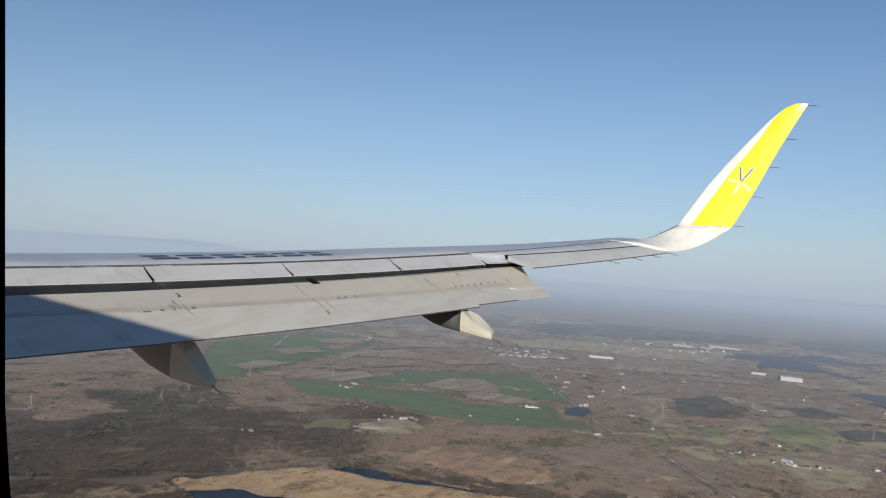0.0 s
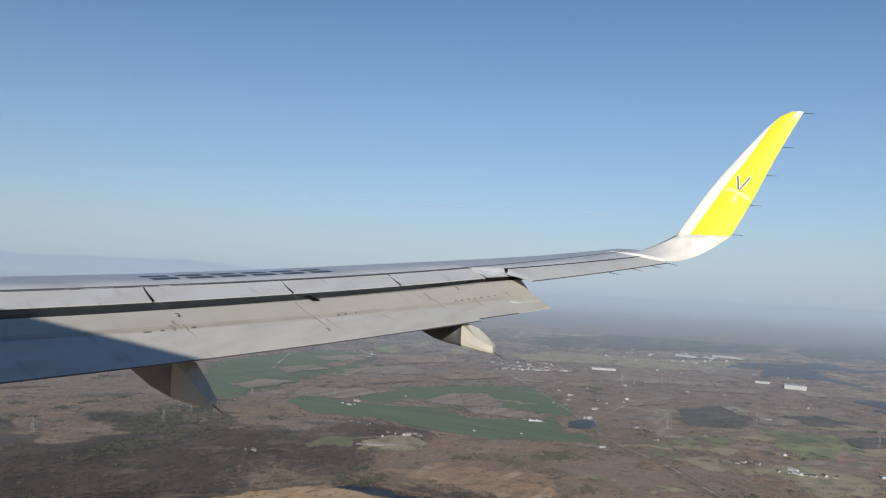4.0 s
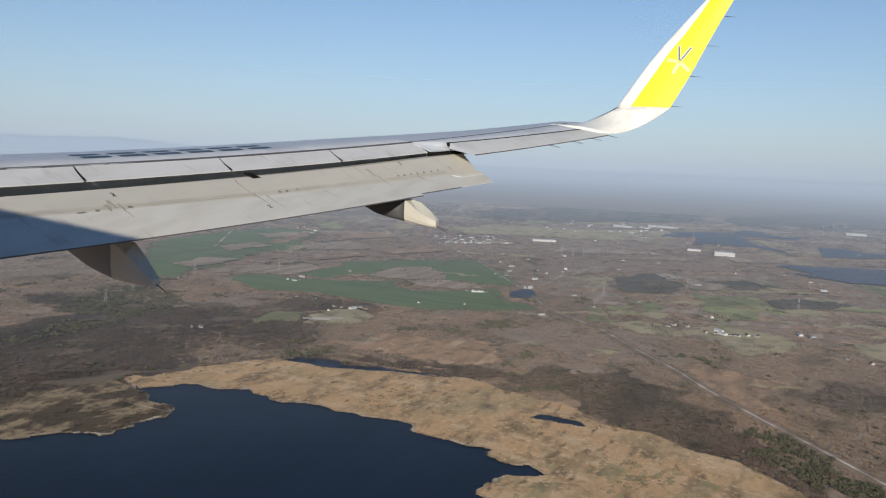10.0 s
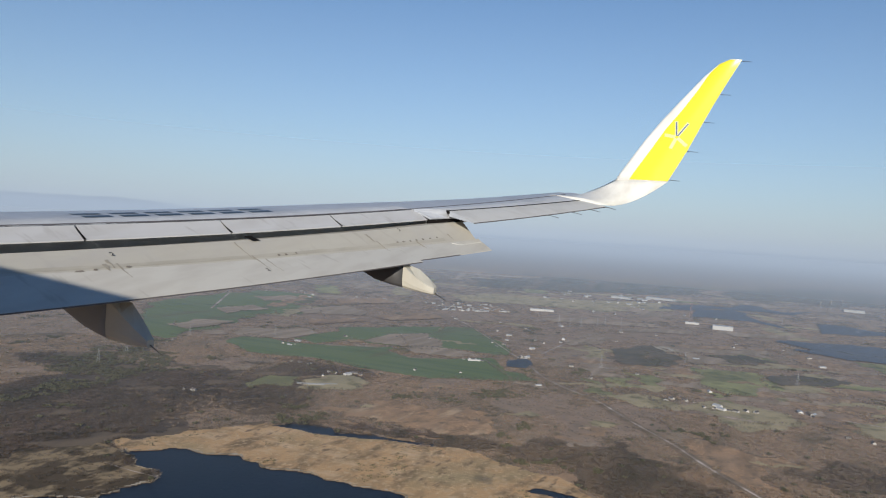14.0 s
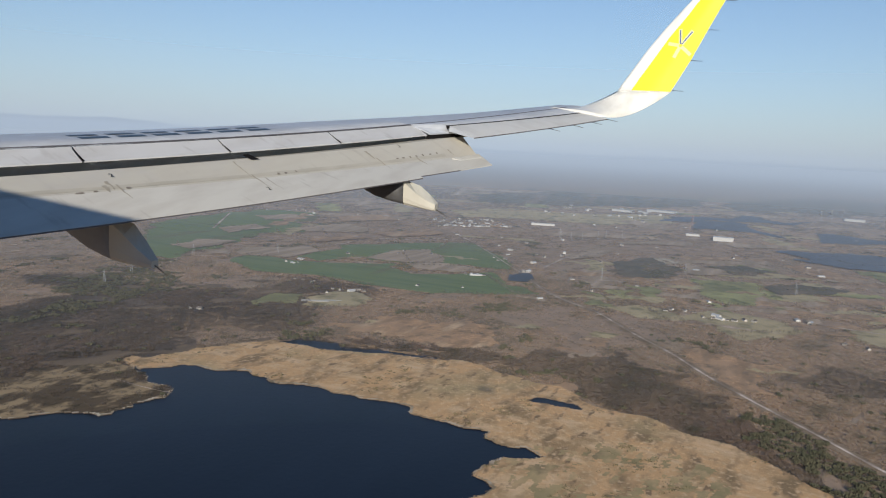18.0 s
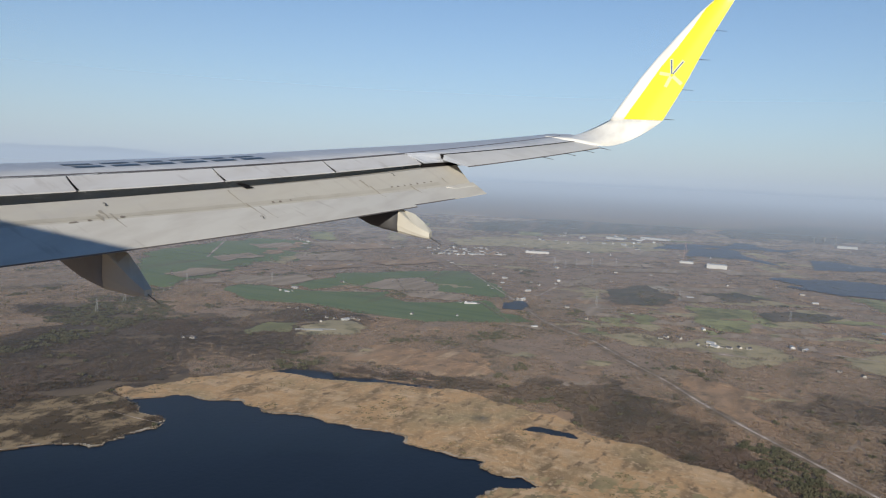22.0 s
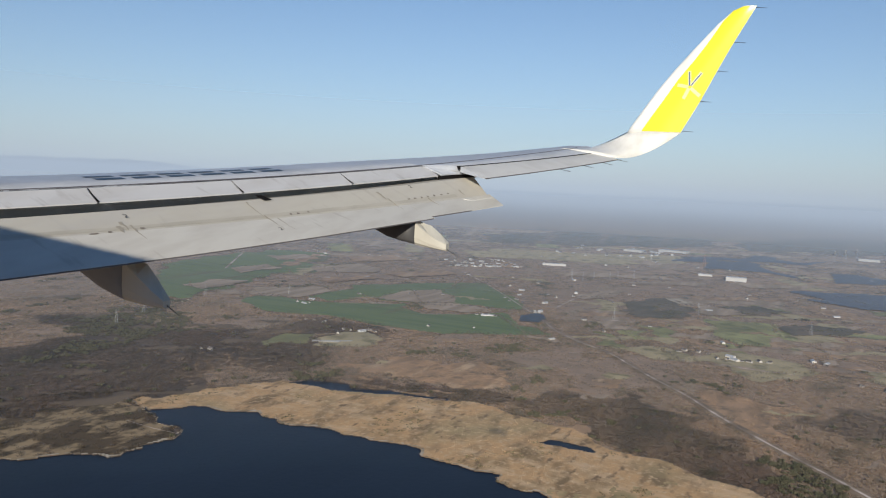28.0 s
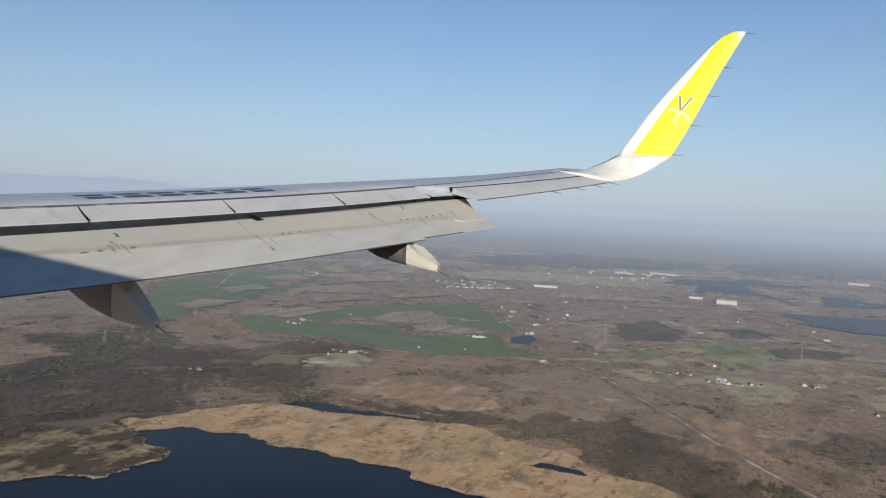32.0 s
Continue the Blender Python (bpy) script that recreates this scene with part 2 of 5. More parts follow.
# dark alder, with the window's vignetting on the left put into the colour too
ALDER_DIM = material("alder_carr", (0.15, 0.117, 0.092), 0.95, mixes=[((0.082, 0.068, 0.055), (0.005, 0.01, 0.01), 0.42, 0.6, 6), ((0.17, 0.122, 0.093), 0.004, 0.5, 0.68, 4), ((0.075, 0.068, 0.05), 0.02, 0.52, 0.68, 4)], island=0.12, spec=0.1, soften=0.85, alpha=0.28)
DARK_TREES = material("wet_woodland", (0.258, 0.198, 0.15), 0.95, mixes=[((0.155, 0.13, 0.105), (0.005, 0.01, 0.01), 0.42, 0.6, 6), ((0.24, 0.168, 0.13), 0.004, 0.5, 0.68, 4), ((0.11, 0.098, 0.07), 0.02, 0.52, 0.68, 4)], island=0.12, spec=0.1, soften=0.85, alpha=0.28)
EVERGREEN = material("evergreen_trees", (0.068, 0.07, 0.044), 0.9, mixes=[((0.09, 0.084, 0.054), 0.05, 0.4, 0.6, 3)], island=0.3, spec=0.15, soften=0.5)
HOUSE_WALL = material("pale_render", (0.42, 0.40, 0.37), 0.8, mixes=[((0.406, 0.39, 0.367), 0.4, 0.4, 0.7, 3)], random=0.15)
ROOF = material("dark_roof", (0.078, 0.0702, 0.0702), 0.7, mixes=[((0.117, 0.101, 0.0936), 0.5, 0.4, 0.7, 3)], random=0.3)
PALE_ROOF = material("sheet_metal_roof", (0.429, 0.437, 0.452), 0.45, mixes=[((0.351, 0.359, 0.374), 0.1, 0.4, 0.7, 3)], random=0.1)
SHED_WALL = material("white_cladding", (0.56, 0.55, 0.525), 0.6, mixes=[((0.53, 0.53, 0.515), 0.1, 0.4, 0.7, 3)])
STEEL = material("galvanised_steel", (0.328, 0.335, 0.343), 0.5, metal=0.3)
GLASS_DARK = material("dark_glazing", (0.0234, 0.0273, 0.0312), 0.15)


# ---- small builders ----
def part(name, bm, mat, parent=None, label=""):
    me = bpy.data.meshes.new(name)
    bm.to_mesh(me)
    bm.free()
    me.materials.append(mat)
    ob = new(name, me)
    if parent:
        ob.parent = parent
    if label:
        ob["label"] = label
    return ob


def raw(name, verts, faces, mat, parent=None, smooth=False, label=""):
    me = bpy.data.meshes.new(name)
    me.from_pydata([tuple(map(float, v)) for v in verts], [], faces)
    me.materials.append(mat)
    if smooth:
        me.polygons.foreach_set("use_smooth", [True] * len(me.polygons))
    me.update()
    ob = new(name, me)
    if parent:
        ob.parent = parent
    if label:
        ob["label"] = label
    return ob


def loft(sections, closed=True, caps=True):
    """Verts and faces through rings of equal length."""
    n = len(sections[0])
    verts = [p for s in sections for p in s]
    faces = []
    for i in range(len(sections) - 1):
        for j in range(n if closed else n - 1):
            k = (j + 1) % n
            faces.append((i * n + j, i * n + k, (i + 1) * n + k, (i + 1) * n + j))
    if caps and closed:
        faces.append(tuple(range(n))[::-1])
        faces.append(tuple(range((len(sections) - 1) * n, len(sections) * n)))
    return verts, faces


def thing(name, label, category, group="", kind="", at=(0, 0, 0)):
    e = new(name)
    e.location = at
    return tagged(e, label, category, group, kind)


def box(bm, x0, x1, y0, y1, z0, z1):
    m = Matrix.LocRotScale(((x0 + x1) / 2, (y0 + y1) / 2, (z0 + z1) / 2), None, (x1 - x0, y1 - y0, z1 - z0))
    return bmesh.ops.create_cube(bm, size=1, matrix=m)


def rod(name, a, b, r, mat, parent):
    a, b = Vector(a), Vector(b)
    q = (b - a).to_track_quat("Z", "Y")
    secs = [[tuple(p + q @ Vector((r * k * math.cos(t), r * k * math.sin(t), 0))) for t in (0, 1.57, 3.14, 4.71)] for p, k in ((a, 1), (b, 0.6))]
    return raw(name, *loft(secs), mat, parent)


# ---- the wing ----
X0, SWEEP = 12.4, -0.314
wing = thing("aircraft_wing", "pale grey airliner wing with lowered flap and yellow winglet", "aircraft wing")


def te(x):
    return SWEEP * (x - X0)


def z0(x):
    return 0.12 * (x - X0) + 0.004 * (x - X0) ** 2


def at(x, u, dz):
    """A point of the wing: span x, u metres ahead of the spoilers' edge, dz over it."""
    return (x, te(x) + u, z0(x) + dz)


def lead(x):
    return 1.65 + 0.206 * (X0 - x)


def span(a, b, n):
    return [a + (b - a) * i / n for i in range(n + 1)]


def ease(u, pts):
    xs, ys = [p[0] for p in pts], [p[1] for p in pts]
    return float(np.interp(u, xs, ys))


def upper_ring(x, rear, rear_dz):
    L = lead(x)
    c = min(1.0, 0.55 * L + 0.1)
    k = max(0.05, min(1.0, (L - 0.8) / 1.0))
    pts = [(rear, rear_dz), (0.3, 0.112)] if rear < 0.25 else [(0.3, 0.112)]
    pts += [((0.3 + c) / 2, 0.112 + 0.052 * k), (c, 0.112 + 0.073 * k), (c + 0.35 * (L - c), 0.112 + 0.06 * k), (c + 0.7 * (L - c), 0.12), (c + 0.9 * (L - c), 0.06), (L, -0.03),
            (c + 0.85 * (L - c), -0.11), (0.5 * L, -0.24 * min(1, L / 1.6)), (0.3, -0.17 * min(1, L / 1.4))]
    if rear < 0.25:
        pts += [(rear, rear_dz - 0.09)]
    return [at(x, u, d) for u, d in pts]


raw("wing_box", *loft([upper_ring(x, 0.3, 0.112) for x in span(1.2, X0, 24)], caps=False), WING_TOP, wing, True)
raw("outer_wing", *loft([upper_ring(x, ease(x, [(12.4, 0.245), (12.75, -0.12)]), ease(x, [(12.4, 0.108), (12.75, 0.094), (14.2, 0.071), (16.9, 0.03)])) for x in [X0, 12.52, 12.64] + span(12.75, 16.95, 13)], caps=False), WING_TOP, wing, True)

# rear spar and cove under the spoilers, coloured black to stand in for shade
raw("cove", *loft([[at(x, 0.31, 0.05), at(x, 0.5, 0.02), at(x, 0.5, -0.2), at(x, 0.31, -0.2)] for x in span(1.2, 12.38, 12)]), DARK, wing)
W_SP = 1.642
for k in range(-3, 4):
    a, b = X0 + (k - 4) * W_SP + 0.012, X0 + (k - 3) * W_SP - 0.012
    secs = []
    for x in span(a, b, 6):
        s = 0.285 / 0.958 * 0.3
        secs.append([at(x, 0, -0.03), at(x + s * 0.5, 0.15, 0.034), at(x + s, 0.29, 0.098), at(x + s, 0.29, 0.072), at(x, 0.0, -0.042)])
    raw("spoiler", *loft(secs), SPOILER, wing)
# dark joint between neighbouring spoilers, widening aft
for k in range(-3, 3):
    xj, sj = X0 + (k - 3) * W_SP, 0.089
    raw("spoiler_joint", [at(xj - 0.004 + sj, 0.292, 0.1015), at(xj + 0.004 + sj, 0.292, 0.1015), at(xj + 0.007 + sj * 0.5, 0.15, 0.0385), at(xj + 0.013, -0.004, -0.0245), at(xj - 0.013, -0.004, -0.0245), at(xj - 0.007 + sj * 0.5, 0.15, 0.0385)], [(0, 1, 2, 5), (5, 2, 3, 4)], DARK, wing)
# hinge seal along the spoilers
raw("hinge_seal", *loft([[at(x, 0.30, 0.113), at(x, 0.325, 0.120), at(x, 0.325, 0.105), at(x, 0.30, 0.100)] for x in span(1.2, 16.6, 30)]), SEAL, wing)

# aileron
def ail(x):
    h = ease(x, [(12.4, 0.098), (14.2, 0.071), (16.9, 0.03)])
    s = 0.16
    return [at(x + s, -0.14, h - 0.003), at(x + s * 0.5, -0.4, (h - 0.056) / 2 + 0.006), at(x, -0.667, -0.054), at(x, -0.667, -0.062), at(x + s * 0.5, -0.4, (h - 0.056) / 2 - 0.05), at(x + s, -0.14, h - 0.09)]


raw("aileron", *loft([ail(x) for x in span(12.52, 16.28, 8)]), AILERON, wing)
raw("aileron_gap", *loft([[at(x, -0.095, ease(x, [(12.4, 0.103), (14.2, 0.077), (16.9, 0.036)])), at(x, -0.150, ease(x, [(12.4, 0.100), (14.2, 0.073), (16.9, 0.032)])), at(x, -0.150, ease(x, [(12.4, 0.05), (16.9, -0.01)])), at(x, -0.118, ease(x, [(12.4, 0.05), (16.9, -0.01)]))] for x in span(12.66, 16.5, 10)]), DARK, wing)

# flap: forward skin, rear panel
def flap_ring(x, ute, dte, u0, u1, lift=0.0):
    """Upper skin between u0 and u1 ahead of the spoilers' edge, closed below."""
    le = ease(x, [(6.7, -0.078), (8.4, -0.068), (10.7, -0.055), (12.5, -0.038)])
    mid = ease(x, [(6.5, -0.285), (9.4, -0.31), (12.4, -0.34)])

    def d(u):
        return ease(-u, [(-0.5, -0.34), (-0.1, le - 0.09), (-0.03, le - 0.02), (0.03, le), (0.5, mid), (-ute, dte)])
    us = [u1 + (u0 - u1) * i / 5 for i in range(6)]
    out = max(0.0, (x - 12.0) / 0.7)
    top = [at(x - 0.2 * max(0, -u) / 1.0 + 0.02 + out * ease(-u, [(-0.1, 0.42), (0.5, 0.24), (-ute, 0.08)]), u, d(u) + lift) for u in us]
    low = [(p[0], p[1], p[2] - (0.012 + 0.14 * max(0.0, min(1.0, (u - ute) / 0.8)))) for p, u in zip(top[::-1], us[::-1])]
    return top + low


def flap_te(x):
    return (-1.03 + 0.012 * (x - 6), -0.535 + 0.011 * (x - 6)) if x < 11.3 else (-0.9, -0.46)


raw("flap", *loft([flap_ring(x, *flap_te(min(x, 11.29)), 0.45, -0.5) for x in span(3.0, 12.68, 24)]), FLAP, wing, False, "beige flap skin with dirty streaks")
raw("flap_rear_panel", *loft([flap_ring(x, *flap_te(x), -0.5, flap_te(x)[0], 0.006) for x in span(3.0, 11.29, 20)]), FLAP_REAR, wing)
raw("flap_rear_panel", *loft([flap_ring(x, *flap_te(x), -0.5, flap_te(x)[0], 0.004) for x in span(11.3, 12.72, 4)]), FLAP_REAR, wing)


# dark strips along the trailing edges of flap and aileron
def edge_strip(top, drop):
    v = top + [(x, y, z - drop) for x, y, z in top]
    n = len(top)
    raw("trailing_edge", v, [(k, k + 1, n + k + 1, n + k) for k in range(n - 1)], SEAL, wing, False, "dark strip along the trailing edge")


for xa, xb in ((3.0, 11.28), (11.31, 12.1)):
    edge_strip([at(x - 0.2 * -flap_te(x)[0] + 0.02, flap_te(x)[0] - 0.003, flap_te(x)[1] + 0.004) for x in span(xa, xb, 14)], 0.014)
edge_strip([at(x, -0.671, -0.053) for x in span(12.52, 16.28, 8)], 0.016)


# fixed panel and fitting between the last spoiler and the aileron, with two plates
# coloured for shade: black in the gap, grey over the aileron's end
def plate(name, top, mat, d=(0, 0.012, -0.02)):
    low = [tuple(c + e for c, e in zip(q, d)) for q in top]
    n = len(top)
    return raw(name, top + low, [tuple(range(n)), tuple(reversed(range(n, 2 * n)))] + [(k, k + n, (k + 1) % n + n, (k + 1) % n) for k in range(n)], mat, wing)


raw("fixed_panel", *loft([[at(12.40 + 0.35 * f, 0.297 - 0.42 * f, 0.116 - 0.012 * f), at(12.43 + 0.24 * f + 0.20 * f, 0.148 - 0.29 * f, 0.052 - 0.006 * f), at(12.46 + 0.46 * f, -0.16 * f, -0.018 - 0.006 * f), at(12.46 + 0.46 * f, 0.012 - 0.16 * f, -0.036), at(12.42 + 0.35 * f, 0.30 - 0.42 * f, 0.096)] for f in (0, 0.25, 0.5, 0.75, 1)]), WING_TOP, wing)
plate("gap_shade_plate", [at(12.45, 0.03, -0.036), at(12.92, -0.13, -0.03), at(13.06, -0.13, -0.11), at(12.45, 0.03, -0.11)], DARK, (0, 0.03, 0))
plate("hinge_fitting", [at(12.86, -0.20, -0.022), at(12.90, -0.20, -0.024), at(12.84, -0.34, -0.06), at(12.78, -0.34, -0.055)], SPOILER)
plate("aileron_end_shade", [(q[0] - 0.006, q[1], q[2]) for q in ail(12.52)], WING_TOP, (0.004, 0, 0))


def flap_point(x, u, lift):
    le = ease(x, [(6.7, -0.078), (8.4, -0.068), (10.7, -0.055), (12.5, -0.038)])
    mid = ease(x, [(6.5, -0.285), (9.4, -0.31), (12.4, -0.34)])
    ute, dte = flap_te(min(x, 11.29)) if x < 11.3 else flap_te(x)
    d = ease(-u, [(0.03, le), (0.5, mid), (-ute, dte)])
    return at(x - 0.2 * max(0, -u) + 0.02, u, d + lift)


def decal(name, outline, mat, lift=0.010, label=""):
    return raw(name, [flap_point(x, u, lift) for x, u in outline], [tuple(range(len(outline)))], mat, wing, False, label)


srng = random.Random(5)
# dark dashes of worn sealant along the crease
for x, u, w in [(7.12, -0.50, 0.10), (7.30, -0.49, 0.05), (7.62, -0.47, 0.06), (9.40, -0.45, 0.04), (9.50, -0.45, 0.04), (9.66, -0.44, 0.03), (11.35, -0.40, 0.05), (11.46, -0.40, 0.06), (11.60, -0.40, 0.04), (11.72, -0.395, 0.05), (11.86, -0.39, 0.04), (12.0, -0.39, 0.05), (12.15, -0.385, 0.04)]:
    h = srng.uniform(0.008, 0.014)
    decal("sealant_dash", [(x, u - h), (x + w * 0.5, u - h * 1.4), (x + w, u - h * 0.6), (x + w * 0.9, u + h), (x + w * 0.3, u + h * 1.2)], GRIME, 0.009)
# darker beige band painted ahead of the crease for its soft shade
band = [(x, -0.462) for x in span(4.9, 12.3, 40)] + [(x, -0.40 - 0.012 * srng.random()) for x in span(4.9, 12.3, 40)[::-1]]
raw("crease_shade_band", [flap_point(x, u, 0.004) for x, u in band], [(k, k + 1, 80 - k, 81 - k) for k in range(40)], CREASE_SHADE, wing, False, "faint darker band painted as shade along the flap crease")
# oil streaks running aft over the flap tracks
for x, u0, u1, w in [(7.50, -0.33, -0.48, 0.05), (7.56, -0.40, -0.66, 0.035), (7.44, -0.40, -0.52, 0.09), (9.02, -0.16, -0.50, 0.025), (9.08, -0.42, -0.75, 0.03), (9.2, -0.5, -0.8, 0.02), (10.98, -0.20, -0.36, 0.06), (11.04, -0.34, -0.62, 0.03), (11.72, -0.42, -0.62, 0.035), (12.44, -0.34, -0.46, 0.035)]:
    n, L, Rr = 6, [], []
    for i in range(n + 1):
        u = u0 + (u1 - u0) * i / n
        k = w * (0.5 + 0.5 * srng.random()) * (1 - 0.75 * i / n)
        cx = x + 0.10 * (u0 - u) + srng.uniform(-0.008, 0.008)
        L.append((cx - k / 2, u))
        Rr.append((cx + k / 2, u))
    decal("oil_streak", L + Rr[::-1], STREAK, 0.0085, "faint brown oil streak")
# latch plate and small raised numerals
for x0, x1, u0, u1 in ((9.20, 9.33, -0.06, -0.17),):
    decal("latch_plate", [(x0, u0), (x1 - 0.03, u0), (x1 + 0.04, u1), (x0 + 0.06, u1)], DARK, 0.014)
for x, u, size in ((7.60, -0.27, 0.085), (9.07, -0.77, 0.085), (11.62, -0.20, 0.08)):
    cu = bpy.data.curves.new("numeral", "FONT")
    cu.body, cu.size, cu.align_x = "2", size, "CENTER"
    tmp = new("numeral_text", cu)
    me = bpy.data.meshes.new_from_object(tmp.evaluated_get(bpy.context.evaluated_depsgraph_get()))
    bpy.data.objects.remove(tmp)
    for vv in me.vertices:
        vv.co = flap_point(x + vv.co.x * 1.1, u + vv.co.y, 0.012)
    me.materials.clear()
    me.materials.append(WICK)
    nb = new("numeral", me)
    nb.parent = wing
    nb["label"] = "small black numeral 2"
# end rib of the flap
raw("flap_end_step", [flap_point(12.32, -0.54, 0.016), flap_point(12.86, -0.54, 0.016), flap_point(12.88, -0.62, 0.01), flap_point(12.42, -0.62, 0.01), flap_point(12.32, -0.54, 0.0), flap_point(12.86, -0.54, 0.0), flap_point(12.88, -0.64, 0.0), flap_point(12.42, -0.64, 0.0)],
    [(0, 3, 2, 1), (4, 5, 6, 7), (0, 1, 5, 4), (1, 2, 6, 5), (2, 3, 7, 6), (3, 0, 4, 7)], FLAP_REAR, wing)


# flap track fairings: pale moving tail, fixed front darkened in colour for its shade
def fairing(x, front, tail, w, paint):
    """front: y, top, bottom, width share of each station; tail: y, inner top, outer top, bottom, width share."""
    f = thing_part("flap_track_fairing")
    secs = []
    for y, zt, zb, k in front:
        ring = []
        for j in range(12):
            a = 2 * math.pi * j / 12
            sx, sz = math.cos(a), math.sin(a)
            sx, sz = math.copysign(abs(sx) ** 0.55, sx), math.copysign(abs(sz) ** 0.5, sz)
            ring.append((x + w * k * sx, y, (zt + zb) / 2 + (zt - zb) / 2 * sz))
        secs.append(ring)
    raw("fixed_front", *loft(secs), paint, f, True)
    secs = []
    for y, zi, zo, zb, k in tail:
        c = 0.18 * (zi - zb)
        secs.append([(x - w * k, y, zi), (x - w * k * 1.05, y, zb + 2 * c), (x - w * k * 0.9, y, zb + 0.6 * c), (x - w * k * 0.5, y, zb), (x + w * k * 0.5, y, zb), (x + w * k, y, zb + c), (x + w * k, y, zo), (x - w * k * 0.8, y, zi + 0.008)])
    raw("moving_tail", *loft(secs), FAIRING, f)
    end = tail[-1]
    rod("static_wick", (x, end[0] + 0.02, end[3] + 0.03), (x, end[0] - 0.16, end[3] - 0.06), 0.007, WICK, f)
    return f


def thing_part(name):
    e = new(name)
    e.parent = wing
    return e


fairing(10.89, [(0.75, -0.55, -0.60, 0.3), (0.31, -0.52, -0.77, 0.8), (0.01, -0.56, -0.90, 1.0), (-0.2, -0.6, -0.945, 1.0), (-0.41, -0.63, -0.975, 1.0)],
        [(-0.42, -0.69, -0.67, -0.975, 0.98), (-0.60, -0.815, -0.72, -1.0, 0.95), (-0.74, -0.89, -0.82, -1.02, 0.85), (-0.87, -0.95, -0.925, -1.03, 0.6)], 0.075, FAIRING_SHADE)
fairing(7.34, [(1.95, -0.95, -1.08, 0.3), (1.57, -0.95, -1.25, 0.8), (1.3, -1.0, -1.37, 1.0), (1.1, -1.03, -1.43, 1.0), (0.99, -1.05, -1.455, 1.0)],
        [(0.98, -1.07, -1.06, -1.455, 0.98), (0.80, -1.19, -1.09, -1.47, 0.95), (0.63, -1.31, -1.25, -1.485, 0.85), (0.47, -1.42, -1.41, -1.48, 0.6)], 0.075, FAIRING_HALF_SHADE)


# winglet
def cant(z):
    return 17.3 + 0.2 * (z - 1.06)


def winglet_ring(z, yl, yt, thick=0.05, x=None):
    x = cant(z) if x is None else x
    c = yl - yt
    pts = [(0, 0), (0.015, 0.45), (0.06, 0.8), (0.25, 1), (0.6, 0.75), (1, 0.06), (1, -0.06), (0.6, -0.75), (0.25, -1), (0.06, -0.8), (0.015, -0.45)]
    return [(x + thick * b, yl - a * c, z - thick * b * 0.2) for a, b in pts]


LE = [(1.06, -1.82), (1.22, -1.90), (2.09, -2.44), (2.78, -2.99), (3.25, -3.38), (3.45, -3.60), (3.54, -3.8)]
TE = [(1.06, -2.84), (1.7, -3.16), (2.26, -3.40), (2.77, -3.63), (3.55, -4.02)]


def wl(z):
    return ease(z, LE), ease(z, TE)


zs = [1.06, 1.2, 1.5, 1.9, 2.3, 2.7, 3.0, 3.2, 3.35, 3.46, 3.53]
raw("winglet_blade", *loft([winglet_ring(z, *wl(z), 0.06 - 0.012 * (z - 1.06)) for z in zs]), WHITE, wing, True, "swept winglet blade")
# blend from the wing into the blade
blend = []
for i in range(9):
    f = i / 8
    a = f * math.pi / 2 * 0.9
    x = 16.3 + 0.95 * math.sin(a) ** 0.9 if i else 16.3
    zc = z0(16.3) - 0.02 + (1.06 - z0(16.3) + 0.02) * (1 - math.cos(a)) / (1 - math.cos(math.pi / 2 * 0.9))
    x = 16.3 + (cant(1.06) - 16.3) * math.sin(a) / math.sin(math.pi / 2 * 0.9)
    yl = te(16.3) + 0.85 + (-1.80 - te(16.3) - 0.85) * f
    yt = te(16.3) - 0.69 + (-2.84 - te(16.3) + 0.69) * f ** 1.2
    tilt = a
    c, ring = yl - yt, []
    for p, b in [(0, 0), (0.08, 0.55), (0.3, 1), (0.6, 0.75), (1, 0.06), (1, -0.06), (0.6, -0.75), (0.3, -1), (0.08, -0.55)]:
        camber = (0.065 * math.sin(math.pi * min(1, p * 1.1)) - 0.06 * p + 0.05) * (1 - f)
        th = 0.06 * b
        ring.append((x - (th + camber) * math.sin(tilt), yl - p * c, zc + (th + camber) * math.cos(tilt)))
    blend.append(ring)
raw("winglet_blend", *loft(blend), ROOT_WHITE, wing, True, "white curved root of the winglet")


# yellow paint on both faces of the blade, 3 mm proud
def skin_x(z, y, side):
    yl, yt = wl(z)
    p = (yl - y) / (yl - yt)
    th = (0.06 - 0.012 * (z - 1.06)) * ease(p, [(0, 0), (0.015, 0.45), (0.06, 0.8), (0.25, 1), (0.6, 0.75), (1, 0.06)])
    return cant(z) + side * (th + 0.004), z - side * th * 0.2


for side in (-1, 1):
    v, f = [], []
    zz = [1.07, 1.3, 1.7, 2.1, 2.5, 2.9, 3.2, 3.35, 3.45, 3.52]
    for z in zz:
        yl, yt = wl(z)
        c = yl - yt
        a = ease(z, [(1.06, 0.27), (2.6, 0.3), (3.1, 0.22), (3.35, 0.02)])
        for i in range(9):
            y = yl - c * (a + (0.995 - a) * i / 8)
            x, zq = skin_x(z, y, side)
            v.append((x, y, zq))
    for i in range(len(zz) - 1):
        for j in range(8):
            f.append((i * 9 + j, i * 9 + j + 1, (i + 1) * 9 + j + 1, (i + 1) * 9 + j))
    raw("yellow_panel", v, f, YELLOW, wing, True, "glossy bright yellow paint")


